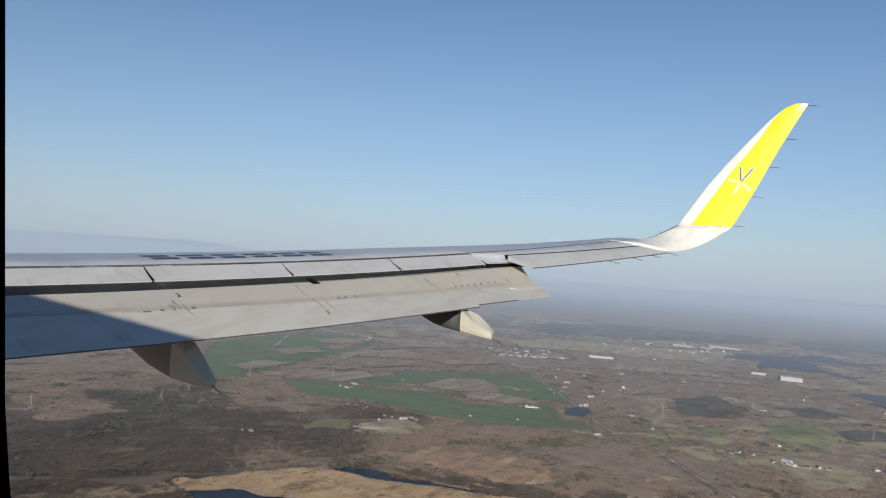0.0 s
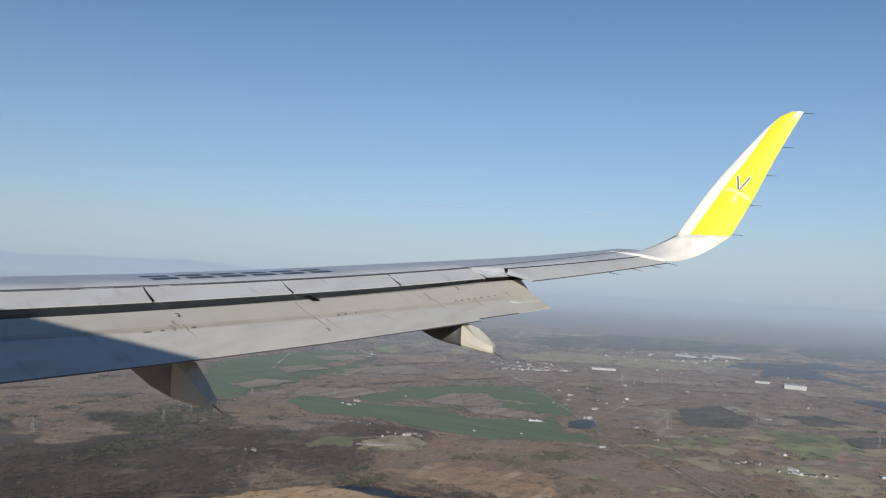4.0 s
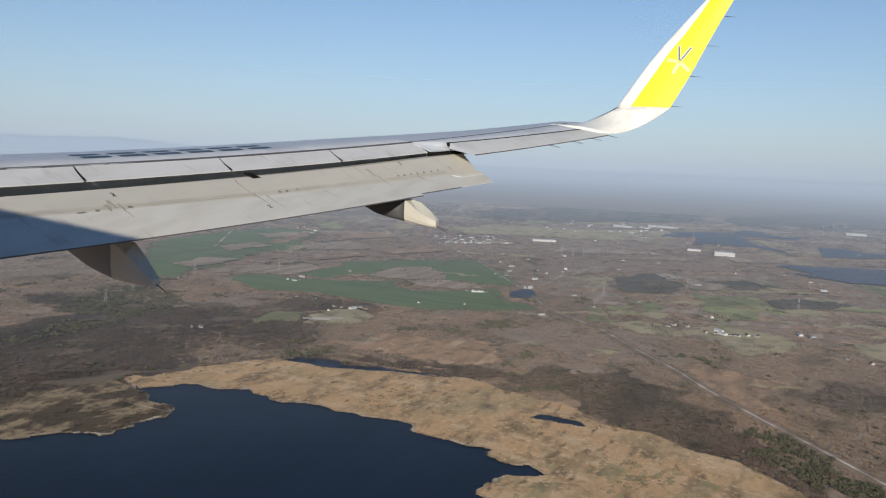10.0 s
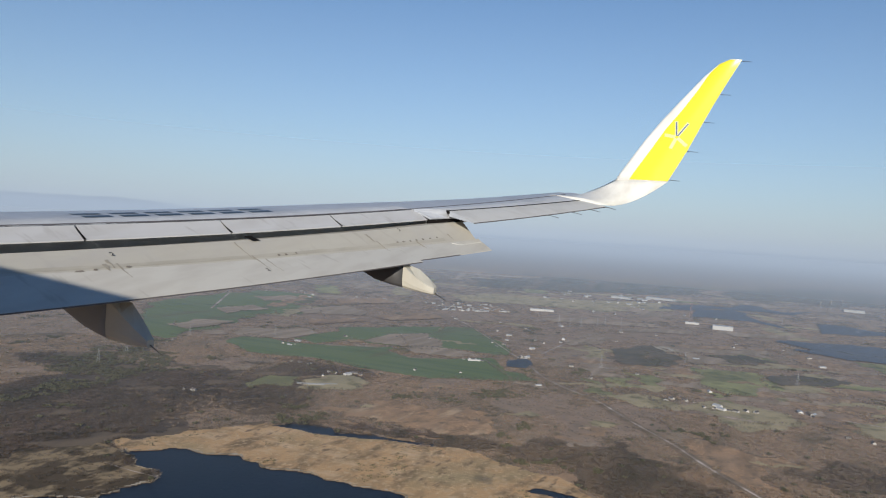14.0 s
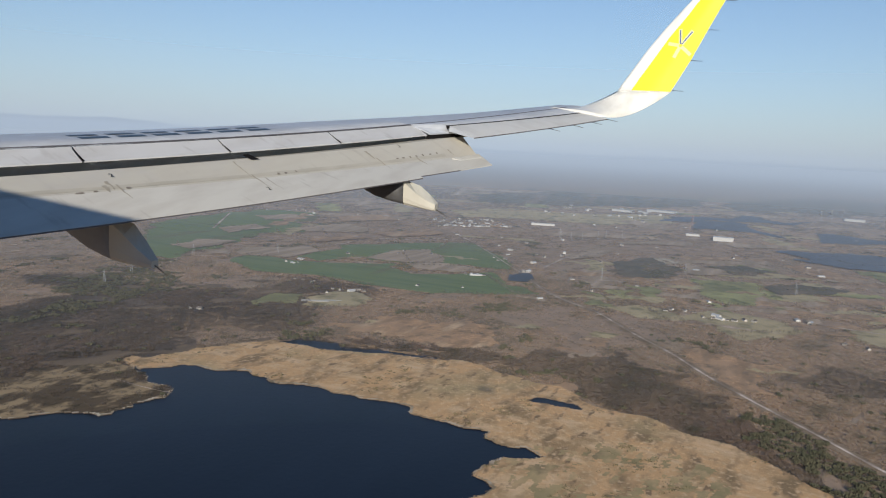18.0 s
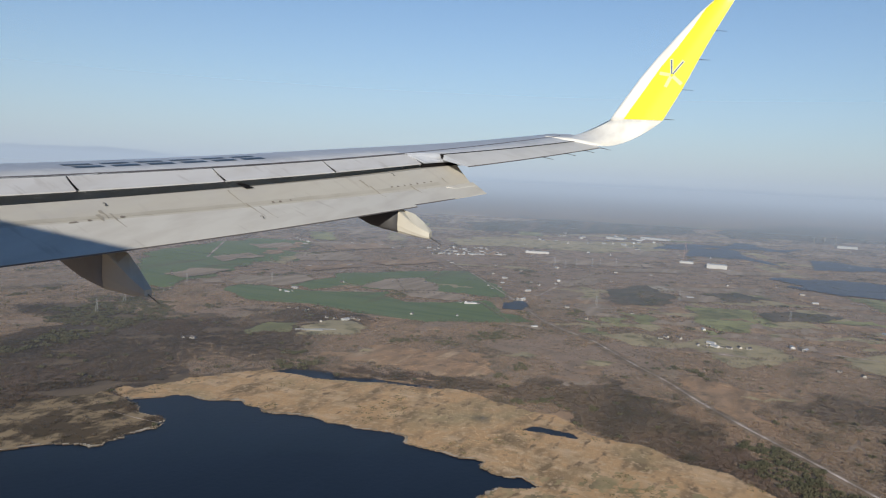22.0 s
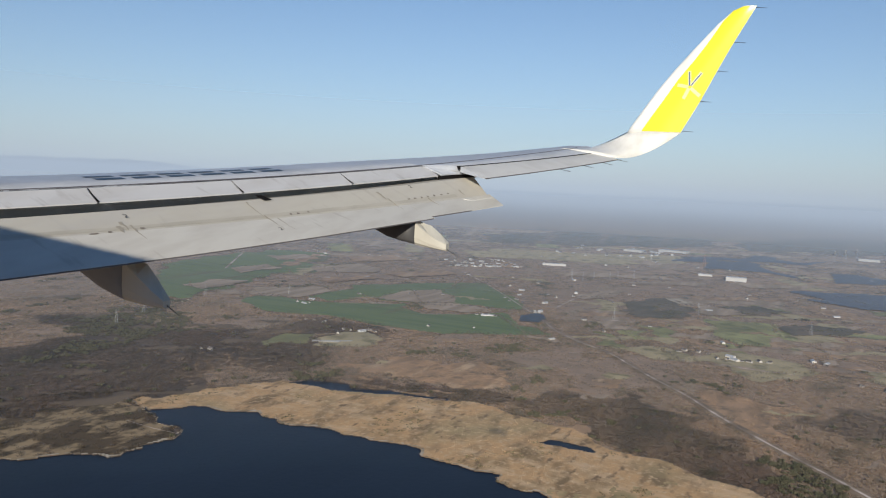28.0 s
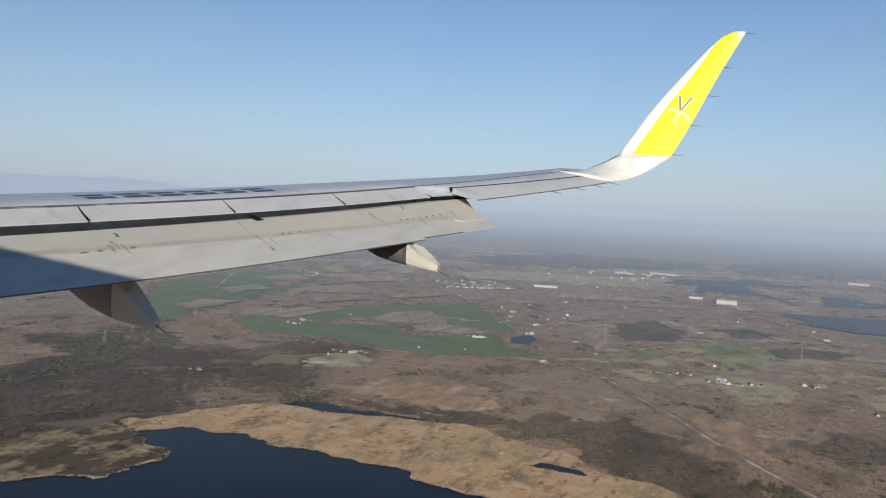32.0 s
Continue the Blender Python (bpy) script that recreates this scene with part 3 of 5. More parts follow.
def stroke(name, mat, a, b, w, side=-1, lift=0.004):
    """A painted bar on the winglet from a to b (y, z)."""
    (ya, za), (yb, zb) = a, b
    L = math.hypot(yb - ya, zb - za)
    ny, nz = -(zb - za) / L * w / 2, (yb - ya) / L * w / 2
    v = []
    for y, z in ((ya + ny, za + nz), (ya - ny, za - nz), (yb - ny, zb - nz), (yb + ny, zb + nz)):
        x, zq = skin_x(z, y, side)
        v.append((x + side * lift, y, zq))
    return raw(name, v, [(0, 1, 2, 3)], mat, wing)


E0 = (-2.93, 1.95)
for d in ((0.03, 0.32), (-0.2, 0.29), (0.23, 0.04), (0.10, -0.23), (-0.2, -0.17)):
    stroke("emblem_stroke", PALE_YELLOW, (E0[0] + d[0] * 0.1, E0[1] + d[1] * 0.1), (E0[0] + d[0], E0[1] + d[1]), 0.065)
for d in ((0.03, 0.31), (-0.2, 0.28)):
    stroke("emblem_stroke", BLUE, (E0[0] + d[0] * 0.1, E0[1] + d[1] * 0.1), (E0[0] + d[0] * 0.97, E0[1] + d[1] * 0.97), 0.026, -1, 0.007)


for z in (1.1, 1.68, 2.27, 2.83, 3.5):
    y = wl(z)[1]
    rod("static_wick", (cant(z), y + 0.03, z), (cant(z) + 0.04, y - 0.2, z - 0.01), 0.006, WICK, wing)
for x in (14.4, 15.1, 15.7, 16.25):
    rod("static_wick", at(x, -0.66, -0.055), at(x + 0.02, -0.86, -0.10), 0.006, WICK, wing)

# registration as plain bars on the upper skin
for i in range(6):
    a = 7.86 + i * 0.41
    for u0, u1 in ((0.58, 0.68), (0.78, 0.88)):
        v = []
        for x, u in ((a, u0), (a + 0.31, u0), (a + 0.31 + 0.007, u1), (a + 0.007, u1)):
            L = lead(x)
            c = min(1.0, 0.55 * L + 0.1)
            v.append(at(x + (u - 0.58) * 0.07, u, ease(u, [(0.3, 0.112), ((0.3 + c) / 2, 0.164), (c, 0.185)]) + 0.006))
        raw("marking_bar", v, [(0, 1, 2, 3)], NAVY, wing, False, "dark painted marking bar")

# ---- fuselage round the camera ----
EYE = (1.765, -4.929, -0.186)
fuselage = thing("aircraft_fuselage", "white airliner fuselage with a dark cabin window", "aircraft fuselage")
R, ZC = 1.975, -0.64
WY0, WY1, WZ0, WZ1 = EYE[1] - 0.085, EYE[1] + 0.222, EYE[2] - 0.165, EYE[2] + 0.19
v, f = [], []
ths = sorted(set([-180 + 6 * i for i in range(61)] + [2, 4, 8, 10, 14, 16, 20, 22, 26]))
ys = sorted(set(span(-16, 13, 29) + [WY0 - 0.12, WY0, WY1, WY1 + 0.12]))
for y in ys:
    for t in ths:
        v.append((R * math.cos(radians(t)), y, ZC + R * math.sin(radians(t))))
n = len(ths)
for i in range(len(ys) - 1):
    for j in range(n - 1):
        zlo, zhi = ZC + R * math.sin(radians(ths[j])), ZC + R * math.sin(radians(ths[j + 1]))
        inside = -80 < ths[j] < 80 and ys[i] >= WY0 - 0.121 and ys[i + 1] <= WY1 + 0.121 and zhi > WZ0 - 0.06 and zlo < WZ1 + 0.06
        if not inside:
            f.append((i * n + j, i * n + j + 1, (i + 1) * n + j + 1, (i + 1) * n + j))
raw("shell", v, f, FUSELAGE, fuselage, True)
for yb in (-16.0, 13.0):
    raw("bulkhead", *loft([[(R * 0.995 * math.cos(radians(a)), yb + d, ZC + R * 0.995 * math.sin(radians(a))) for a in range(0, 360, 10)] for d in (-0.03, 0.03)]), FUSELAGE, fuselage)


def rounded(y0, y1, za, zb, r, n=8):
    out = []
    for cy, cz, a0 in ((y1 - r, zb - r, 0), (y0 + r, zb - r, 90), (y0 + r, za + r, 180), (y1 - r, za + r, 270)):
        for i in range(n + 1):
            a = radians(a0 + 90 * i / n)
            out.append((cy + r * math.cos(a), cz + r * math.sin(a)))
    return out


inner = [(y + 0.15 * (z - EYE[2]), z) for y, z in rounded(WY0, WY1, WZ0, WZ1, 0.12)]
outer = rounded(WY0 - 0.25, WY1 + 0.25, WZ0 - 0.25, WZ1 + 0.25, 0.12)
raw("window_surround", *loft([[(1.900, y, z) for y, z in outer], [(1.900, y, z) for y, z in inner], [(1.922, EYE[1] + (y - EYE[1]) * 1.25, EYE[2] + (z - EYE[2]) * 1.25) for y, z in inner], [(1.945, y, z) for y, z in outer]], caps=False), FRAME, fuselage)

# ---- the country below ----
H, NEAR, FAR = 350.0, 2800.0, 2080.0
CX, CY = EYE[0], EYE[1]


def squeeze(rho):
    """Distance on the valley floor, and how much the rising far side shrinks it."""
    rho = np.asarray(rho, float)
    r = np.where(rho < NEAR, rho, NEAR + FAR * (1 - 1 / (1 + (np.maximum(rho, NEAR) - NEAR) / FAR)))
    return r


def land(X, Y, up=0.0):
    """From plan metres round the aircraft to the valley's surface; up is scaled along."""
    X, Y = np.asarray(X, float), np.asarray(Y, float)
    rho = np.maximum(np.hypot(X, Y), 1.0)
    s = squeeze(rho) / rho
    return np.stack([CX + X * s, CY + Y * s, (up - H) * s + 0 * X], -1), s


def polar_sheet(name, th0, th1, dth, r0, r1, dl, mat, lift=0.0, mask=None, parent=None):
    T = np.radians(np.arange(th0, th1 + dth * 0.5, dth))
    Lr = np.exp(np.arange(math.log(r0), math.log(r1) + dl * 0.5, dl))
    TT, RR = np.meshgrid(T, Lr, indexing="ij")
    P, s = land(RR * np.cos(TT), RR * np.sin(TT), lift)
    n = len(Lr)
    ci, cj = np.meshgrid(np.arange(len(T) - 1), np.arange(n - 1), indexing="ij")
    if mask is not None:
        tm, rm = (TT[:-1, :-1] + TT[1:, 1:]) / 2, np.sqrt(RR[:-1, :-1] * RR[1:, 1:])
        keep = mask(rm * np.cos(tm), rm * np.sin(tm))
        ci, cj = ci[keep], cj[keep]
    a = (ci * n + cj).ravel()
    F = np.stack([a, a + n, a + n + 1, a + 1], -1)
    used, inv = np.unique(F, return_inverse=True)
    me = bpy.data.meshes.new(name)
    V = P.reshape(-1, 3)[used]
    F = inv.reshape(-1, 4)
    me.vertices.add(len(V))
    me.vertices.foreach_set("co", V.ravel())
    me.loops.add(F.size)
    me.loops.foreach_set("vertex_index", F.ravel())
    me.polygons.add(len(F))
    me.polygons.foreach_set("loop_start", np.arange(0, F.size, 4))
    me.polygons.foreach_set("use_smooth", np.ones(len(F), bool))
    me.update(calc_edges=True)
    me.materials.append(mat)
    return new(name, me)


def wob(X, Y, scale, seed):
    """Smooth plan noise from a few sines."""
    rng = np.random.RandomState(seed)
    out = np.zeros_like(np.asarray(X, float))
    for k in range(9):
        a, p = rng.uniform(0, 6.28), rng.uniform(0, 6.28)
        w = 6.28 / (scale * (0.35 + 0.18 * k))
        out += np.sin((X * math.cos(a) + Y * math.sin(a)) * w + p) * (0.35 + 0.18 * k)
    return out / 3.2


def inside(poly, X, Y, rough=0.0, scale=60, seed=1):
    X, Y = np.asarray(X, float), np.asarray(Y, float)
    res = np.zeros(X.shape, bool)
    if X.size > 400:
        P, d = np.array(poly, float), 4 * rough + 1
        k = (X > P[:, 0].min() - d) & (X < P[:, 0].max() + d) & (Y > P[:, 1].min() - d) & (Y < P[:, 1].max() + d)
        if not k.all():
            if k.any():
                res[k] = inside(poly, X[k], Y[k], rough, scale, seed)
            return res
    if rough:
        X, Y = X + rough * wob(X, Y, scale, seed), Y + rough * wob(X, Y, scale, seed + 50)
    n = len(poly)
    for i in range(n):
        (x1, y1), (x2, y2) = poly[i], poly[(i + 1) % n]
        if y1 == y2:
            continue
        c = ((y1 > Y) != (y2 > Y)) & (X < (x2 - x1) * (Y - y1) / (y2 - y1) + x1)
        res ^= c
    return res


LAKE = [(490, 950), (605, 825), (655, 770), (665, 735), (705, 725), (715, 740), (755, 715), (780, 720), (795, 770), (820, 815), (840, 860), (845, 890), (835, 835), (855, 815), (885, 815), (895, 785), (890, 755), (915, 705), (905, 680), (885, 630), (905, 600), (895, 530), (895, 490), (900, 450), (895, 425), (875, 400), (865, 345), (865, 310), (845, 290), (835, 260), (840, 240), (830, 215), (800, 255), (755, 275), (740, 270), (720, 245), (700, 245), (670, 250), (640, 225), (515, 245), (310, 610)]
REED = [(850, 895), (895, 875), (960, 855), (1015, 820), (1075, 785), (1090, 725), (1095, 650), (1120, 610), (1130, 560), (1135, 490), (1135, 420), (1120, 365), (1100, 310), (1105, 260), (1070, 245), (1030, 205), (1030, 145), (1020, 100), (985, 45), (965, 10), (950, -20), (935, -45), (905, -65), (875, -85), (820, -115), (715, -120), (515, 245), (685, 400), (820, 765)]
MARSH_P = [(560, 1080), (655, 1005), (715, 950), (765, 955), (815, 905), (850, 895), (835, 835), (800, 795), (780, 715), (655, 695), (470, 915)]
POND = [(1015, 295), (1035, 280), (1035, 260), (1035, 235), (1020, 215), (1010, 220), (1010, 245), (1005, 280)]
CREEK = [(1075, 770), (1105, 745), (1120, 710), (1120, 675), (1105, 655), (1125, 610), (1140, 490), (1130, 490), (1115, 565), (1085, 645), (1080, 675), (1080, 720), (1075, 750)]
SEDGE = [(715, 950), (785, 970), (845, 955), (910, 895), (965, 865), (1085, 795), (1080, 780), (955, 855), (850, 895), (815, 905), (765, 955)]
HEATH_A = [(1210, 770), (1300, 720), (1355, 675), (1385, 615), (1415, 540), (1410, 500), (1360, 495), (1305, 450), (1260, 425), (1220, 460), (1210, 510), (1230, 585), (1215, 675), (1200, 725)]
HEATH_B = [(1430, 140), (1470, 95), (1415, 25), (1450, -50), (1400, -55), (1340, -15), (1270, 0), (1210, 0), (1210, 30), (1295, 70), (1335, 100)]
CLEAR_A = [(1405, 305), (1445, 280), (1380, 255), (1365, 285)]
CLEAR_B = [(1095, 310), (1115, 265), (1085, 245), (1070, 285)]
FIELD_A = [(1705, 1385), (1860, 1430), (1850, 1260), (1880, 1125), (1975, 1030), (1865, 900), (1930, 795), (2050, 725), (1885, 625), (1860, 560), (1795, 520), (1730, 590), (1685, 690), (1630, 755), (1650, 840), (1650, 955), (1660, 1060), (1645, 1135), (1630, 1250)]
FIELD_D = [(1750, 1745), (2210, 2170), (2500, 2250), (2780, 2270), (3080, 2270), (3140, 2080), (2950, 1880), (2690, 1820), (2700, 1740), (2420, 1630), (2270, 1720), (2005, 1610), (1810, 1580), (1655, 1545), (1640, 1615)]
FIELD_B = [(2220, 1335), (2480, 1160), (2630, 1010), (2530, 940), (2240, 730), (2120, 690), (2105, 780), (2095, 885), (2010, 1010), (2005, 1105), (2075, 1245)]
FIELD_E = [(2040, 1310), (2175, 1285), (2055, 1150), (1885, 1205), (1915, 1285)]
PLOT_A = [(1845, 1490), (1965, 1510), (2115, 1375), (2055, 1310), (1875, 1305), (1825, 1400)]
PLOT_B = [(2000, 980), (2090, 935), (2085, 825), (2025, 745), (1955, 805), (1945, 925)]
PLOT_E = [(2020, 1125), (2225, 1140), (2325, 1045), (2110, 885), (2025, 985)]
PLOT_D = [(2600, 1740), (2810, 1660), (2750, 1510), (2600, 1460), (2430, 1640)]
PLOT_F = [(1825, 1570), (1875, 1525), (1815, 1470), (1770, 1510)]
PADDOCK = [(1315, 1015), (1410, 1020), (1450, 965), (1365, 925), (1300, 980)]
YARD = [(1415, 940), (1505, 930), (1545, 865), (1505, 810), (1400, 795), (1355, 880)]
DPOND = [(2005, 665), (2085, 630), (2010, 585), (1935, 590), (1925, 630)]
STRIP = [(1760, 365), (1780, 320), (1815, 240), (1775, 175), (1865, 110), (1860, 20), (1830, -40), (1735, -75), (1655, -30), (1610, 45), (1640, 80), (1725, 130), (1670, 245), (1715, 315)]
FIELD_C = [(2340, 235), (2340, 160), (2390, 25), (2190, 10), (2000, 20), (1980, 90), (2060, 175), (2200, 165)]
PLOT_G = [(2650, 280), (2585, 160), (2495, 95), (2410, 215)]
PLOT_H = [(2720, 380), (2730, 320), (2620, 270), (2590, 320)]
PLOT_I = [(2580, 650), (2820, 540), (2600, 530), (2450, 595)]
PLOT_J = [(1880, -85), (1915, -110), (1860, -125), (1835, -95)]
PLOT_K = [(1840, -185), (1965, -295), (1865, -325), (1710, -230), (1725, -165)]
PLOT_L = [(2195, 5), (2310, -95), (2210, -145), (2140, -40)]
PLOT_M = [(3100, 590), (3340, 290), (3210, 300), (3020, 560)]
PLOT_N = [(3390, 160), (3630, -130), (3500, -110), (3300, 130)]
WOOD_A = [(2630, 190), (2730, 100), (2660, -10), (2530, 45), (2480, 140)]
WOOD_B = [(2515, 470), (2750, 370), (2530, 265), (2300, 250), (2220, 370), (2320, 440)]
WOOD_C = [(2340, 5), (2440, -100), (2410, -215), (2300, -150), (2220, -25)]
WOOD_D = [(5300, 2090), (6925, 1775), (6825, 1200), (7150, 575), (5790, 530), (5230, 990), (4820, 1390), (4680, 1800)]
WOOD_E = [(6825, 450), (8775, -250), (9000, -1025), (8425, -1650), (6675, -1250), (6175, -475), (5720, 260)]
TOWN_GREEN = [(3910, 1630), (4340, 1450), (4360, 1110), (4810, 600), (4270, 500), (3790, 790), (3760, 1160), (3620, 1450)]
RIVER_A = [(3220, -50), (3350, -120), (3490, -290), (3440, -420), (3430, -590), (3050, -530), (2920, -360), (2970, -250), (3030, -150)]
RIVER_B = [(4500, 530), (4670, 200), (4230, 50), (4320, -140), (4250, -510), (4320, -880), (3850, -790), (4000, -480), (3760, -150), (3910, -30), (4010, 200), (4130, 480)]
RIVER_C = [(4590, 600), (5280, 130), (5170, -160), (4760, -90), (4720, 210), (4310, 530)]
PINES_A = [(1200, 1455), (1425, 1555), (1480, 1380), (1340, 1200), (1155, 1225), (1090, 1295)]
PINES_B = [(1580, 585), (1635, 545), (1590, 480), (1515, 490), (1500, 550)]
PINES_C = [(1105, -5), (1125, -40), (1010, -105), (930, -145), (855, -140), (855, -105), (960, -50), (1030, 15)]
BELT = [(1150, 730), (1190, 590), (1235, 415), (1295, 310), (1340, 220), (1270, 115), (1155, 45), (1055, -5), (970, -65), (875, -105), (815, -140), (790, -120), (880, -80), (940, -45), (980, 10), (1035, 100), (1045, 210), (1120, 265), (1140, 370), (1150, 485), (1140, 620)]
BELT_EAST = [(1375, -30), (1455, -100), (1475, -235), (1350, -250), (1310, -190), (1280, -95), (1290, -40)]
RAIL = [(2900, 1210), (2630, 1010), (2380, 845), (2155, 700), (2030, 615), (1850, 515), (1730, 410), (1690, 350), (1590, 285), (1530, 245), (1465, 200), (1410, 150), (1320, 100), (1245, 50), (1200, 15), (1155, -15), (1110, -55), (1070, -85), (1025, -115), (980, -150), (905, -210)]
OLIVE = [(770, 255), (830, 235), (865, 195), (920, 155), (910, 70), (865, 20), (780, -15), (670, -20), (555, 185)]


def in_belt(X, Y):
    return inside(BELT, X, Y, 20, 80, 92) | inside(BELT_EAST, X, Y, 30, 70, 94)


def in_lake(X, Y):
    return inside(LAKE, X, Y, 5, 38, 3)


def in_pond(X, Y):
    return inside(POND, X, Y, 3, 30, 9)


def in_creek(X, Y):
    return inside(CREEK, X, Y, 2, 40, 5)


def in_reed(X, Y):
    return inside(REED, X, Y, 8, 60, 7) & ~in_lake(X, Y) & ~in_pond(X, Y) & ~in_creek(X, Y)


def in_rim(X, Y):
    d = 2.6 + 1.6 * wob(X, Y, 30, 17)
    return ~in_lake(X, Y) & (in_lake(X - d, Y) | in_lake(X - 0.6 * d, Y - d) | in_lake(X - 0.6 * d, Y + d)) & (wob(X, Y, 60, 18) > -0.9)


def in_marsh(X, Y):
    return inside(MARSH_P, X, Y, 8, 60, 11) & ~in_lake(X, Y) & ~in_reed(X, Y)


def in_olive(X, Y):
    return inside(OLIVE, X, Y, 25, 90, 13) & in_reed(X, Y) & (0.7 * wob(X, Y, 70, 14) + 0.7 * wob(X, Y, 24, 15) + 0.6 * wob(X, Y, 9, 16) > 0.45)


def in_wet(X, Y):
    a, r = np.degrees(np.arctan2(Y, X)) + 5 * wob(X, Y, 300, 91), np.hypot(X, Y)
    return (((a > 33) & (r < 1900 + 150 * wob(X, Y, 260, 93))) | in_belt(X, Y)) & ~in_lake(X, Y) & ~inside(REED, X, Y, 8, 60, 7) & ~inside(MARSH_P, X, Y, 8, 60, 11)


tagged(polar_sheet("ground", -180, 180, 1.0, 60, 60000, 0.035, GROUND), "brown late-winter lowland reaching the hazy horizon", "ground", kind="structure")

WATERS = [  # name, test, outline, material, lift, label, category
    ("lake", in_lake, LAKE, WATER, 0.5, "dark blue lake with a ragged reedy shore", "lake"),
    ("reed_bed", in_reed, REED, REEDS, 1.2, "tan dry reed bed along the lake", "reed bed"),
    ("sedge", in_olive, OLIVE, OLIVE_SEDGE, 1.5, "olive sedge among the dry reeds", "sedge"),
    ("marsh", in_marsh, MARSH_P, MARSH, 1.0, "dark marsh with tan tussocks beside the lake", "marsh"),
    ("shore", in_rim, LAKE, SHORE, 1.7, "pale rim of broken reeds at the waterline", "shore"),
    ("pond", in_pond, POND, WATER, 0.5, "small dark pond in the reeds", "pond"),
    ("creek", in_creek, CREEK, WATER, 0.6, "narrow dark creek behind the reeds", "creek"),
]
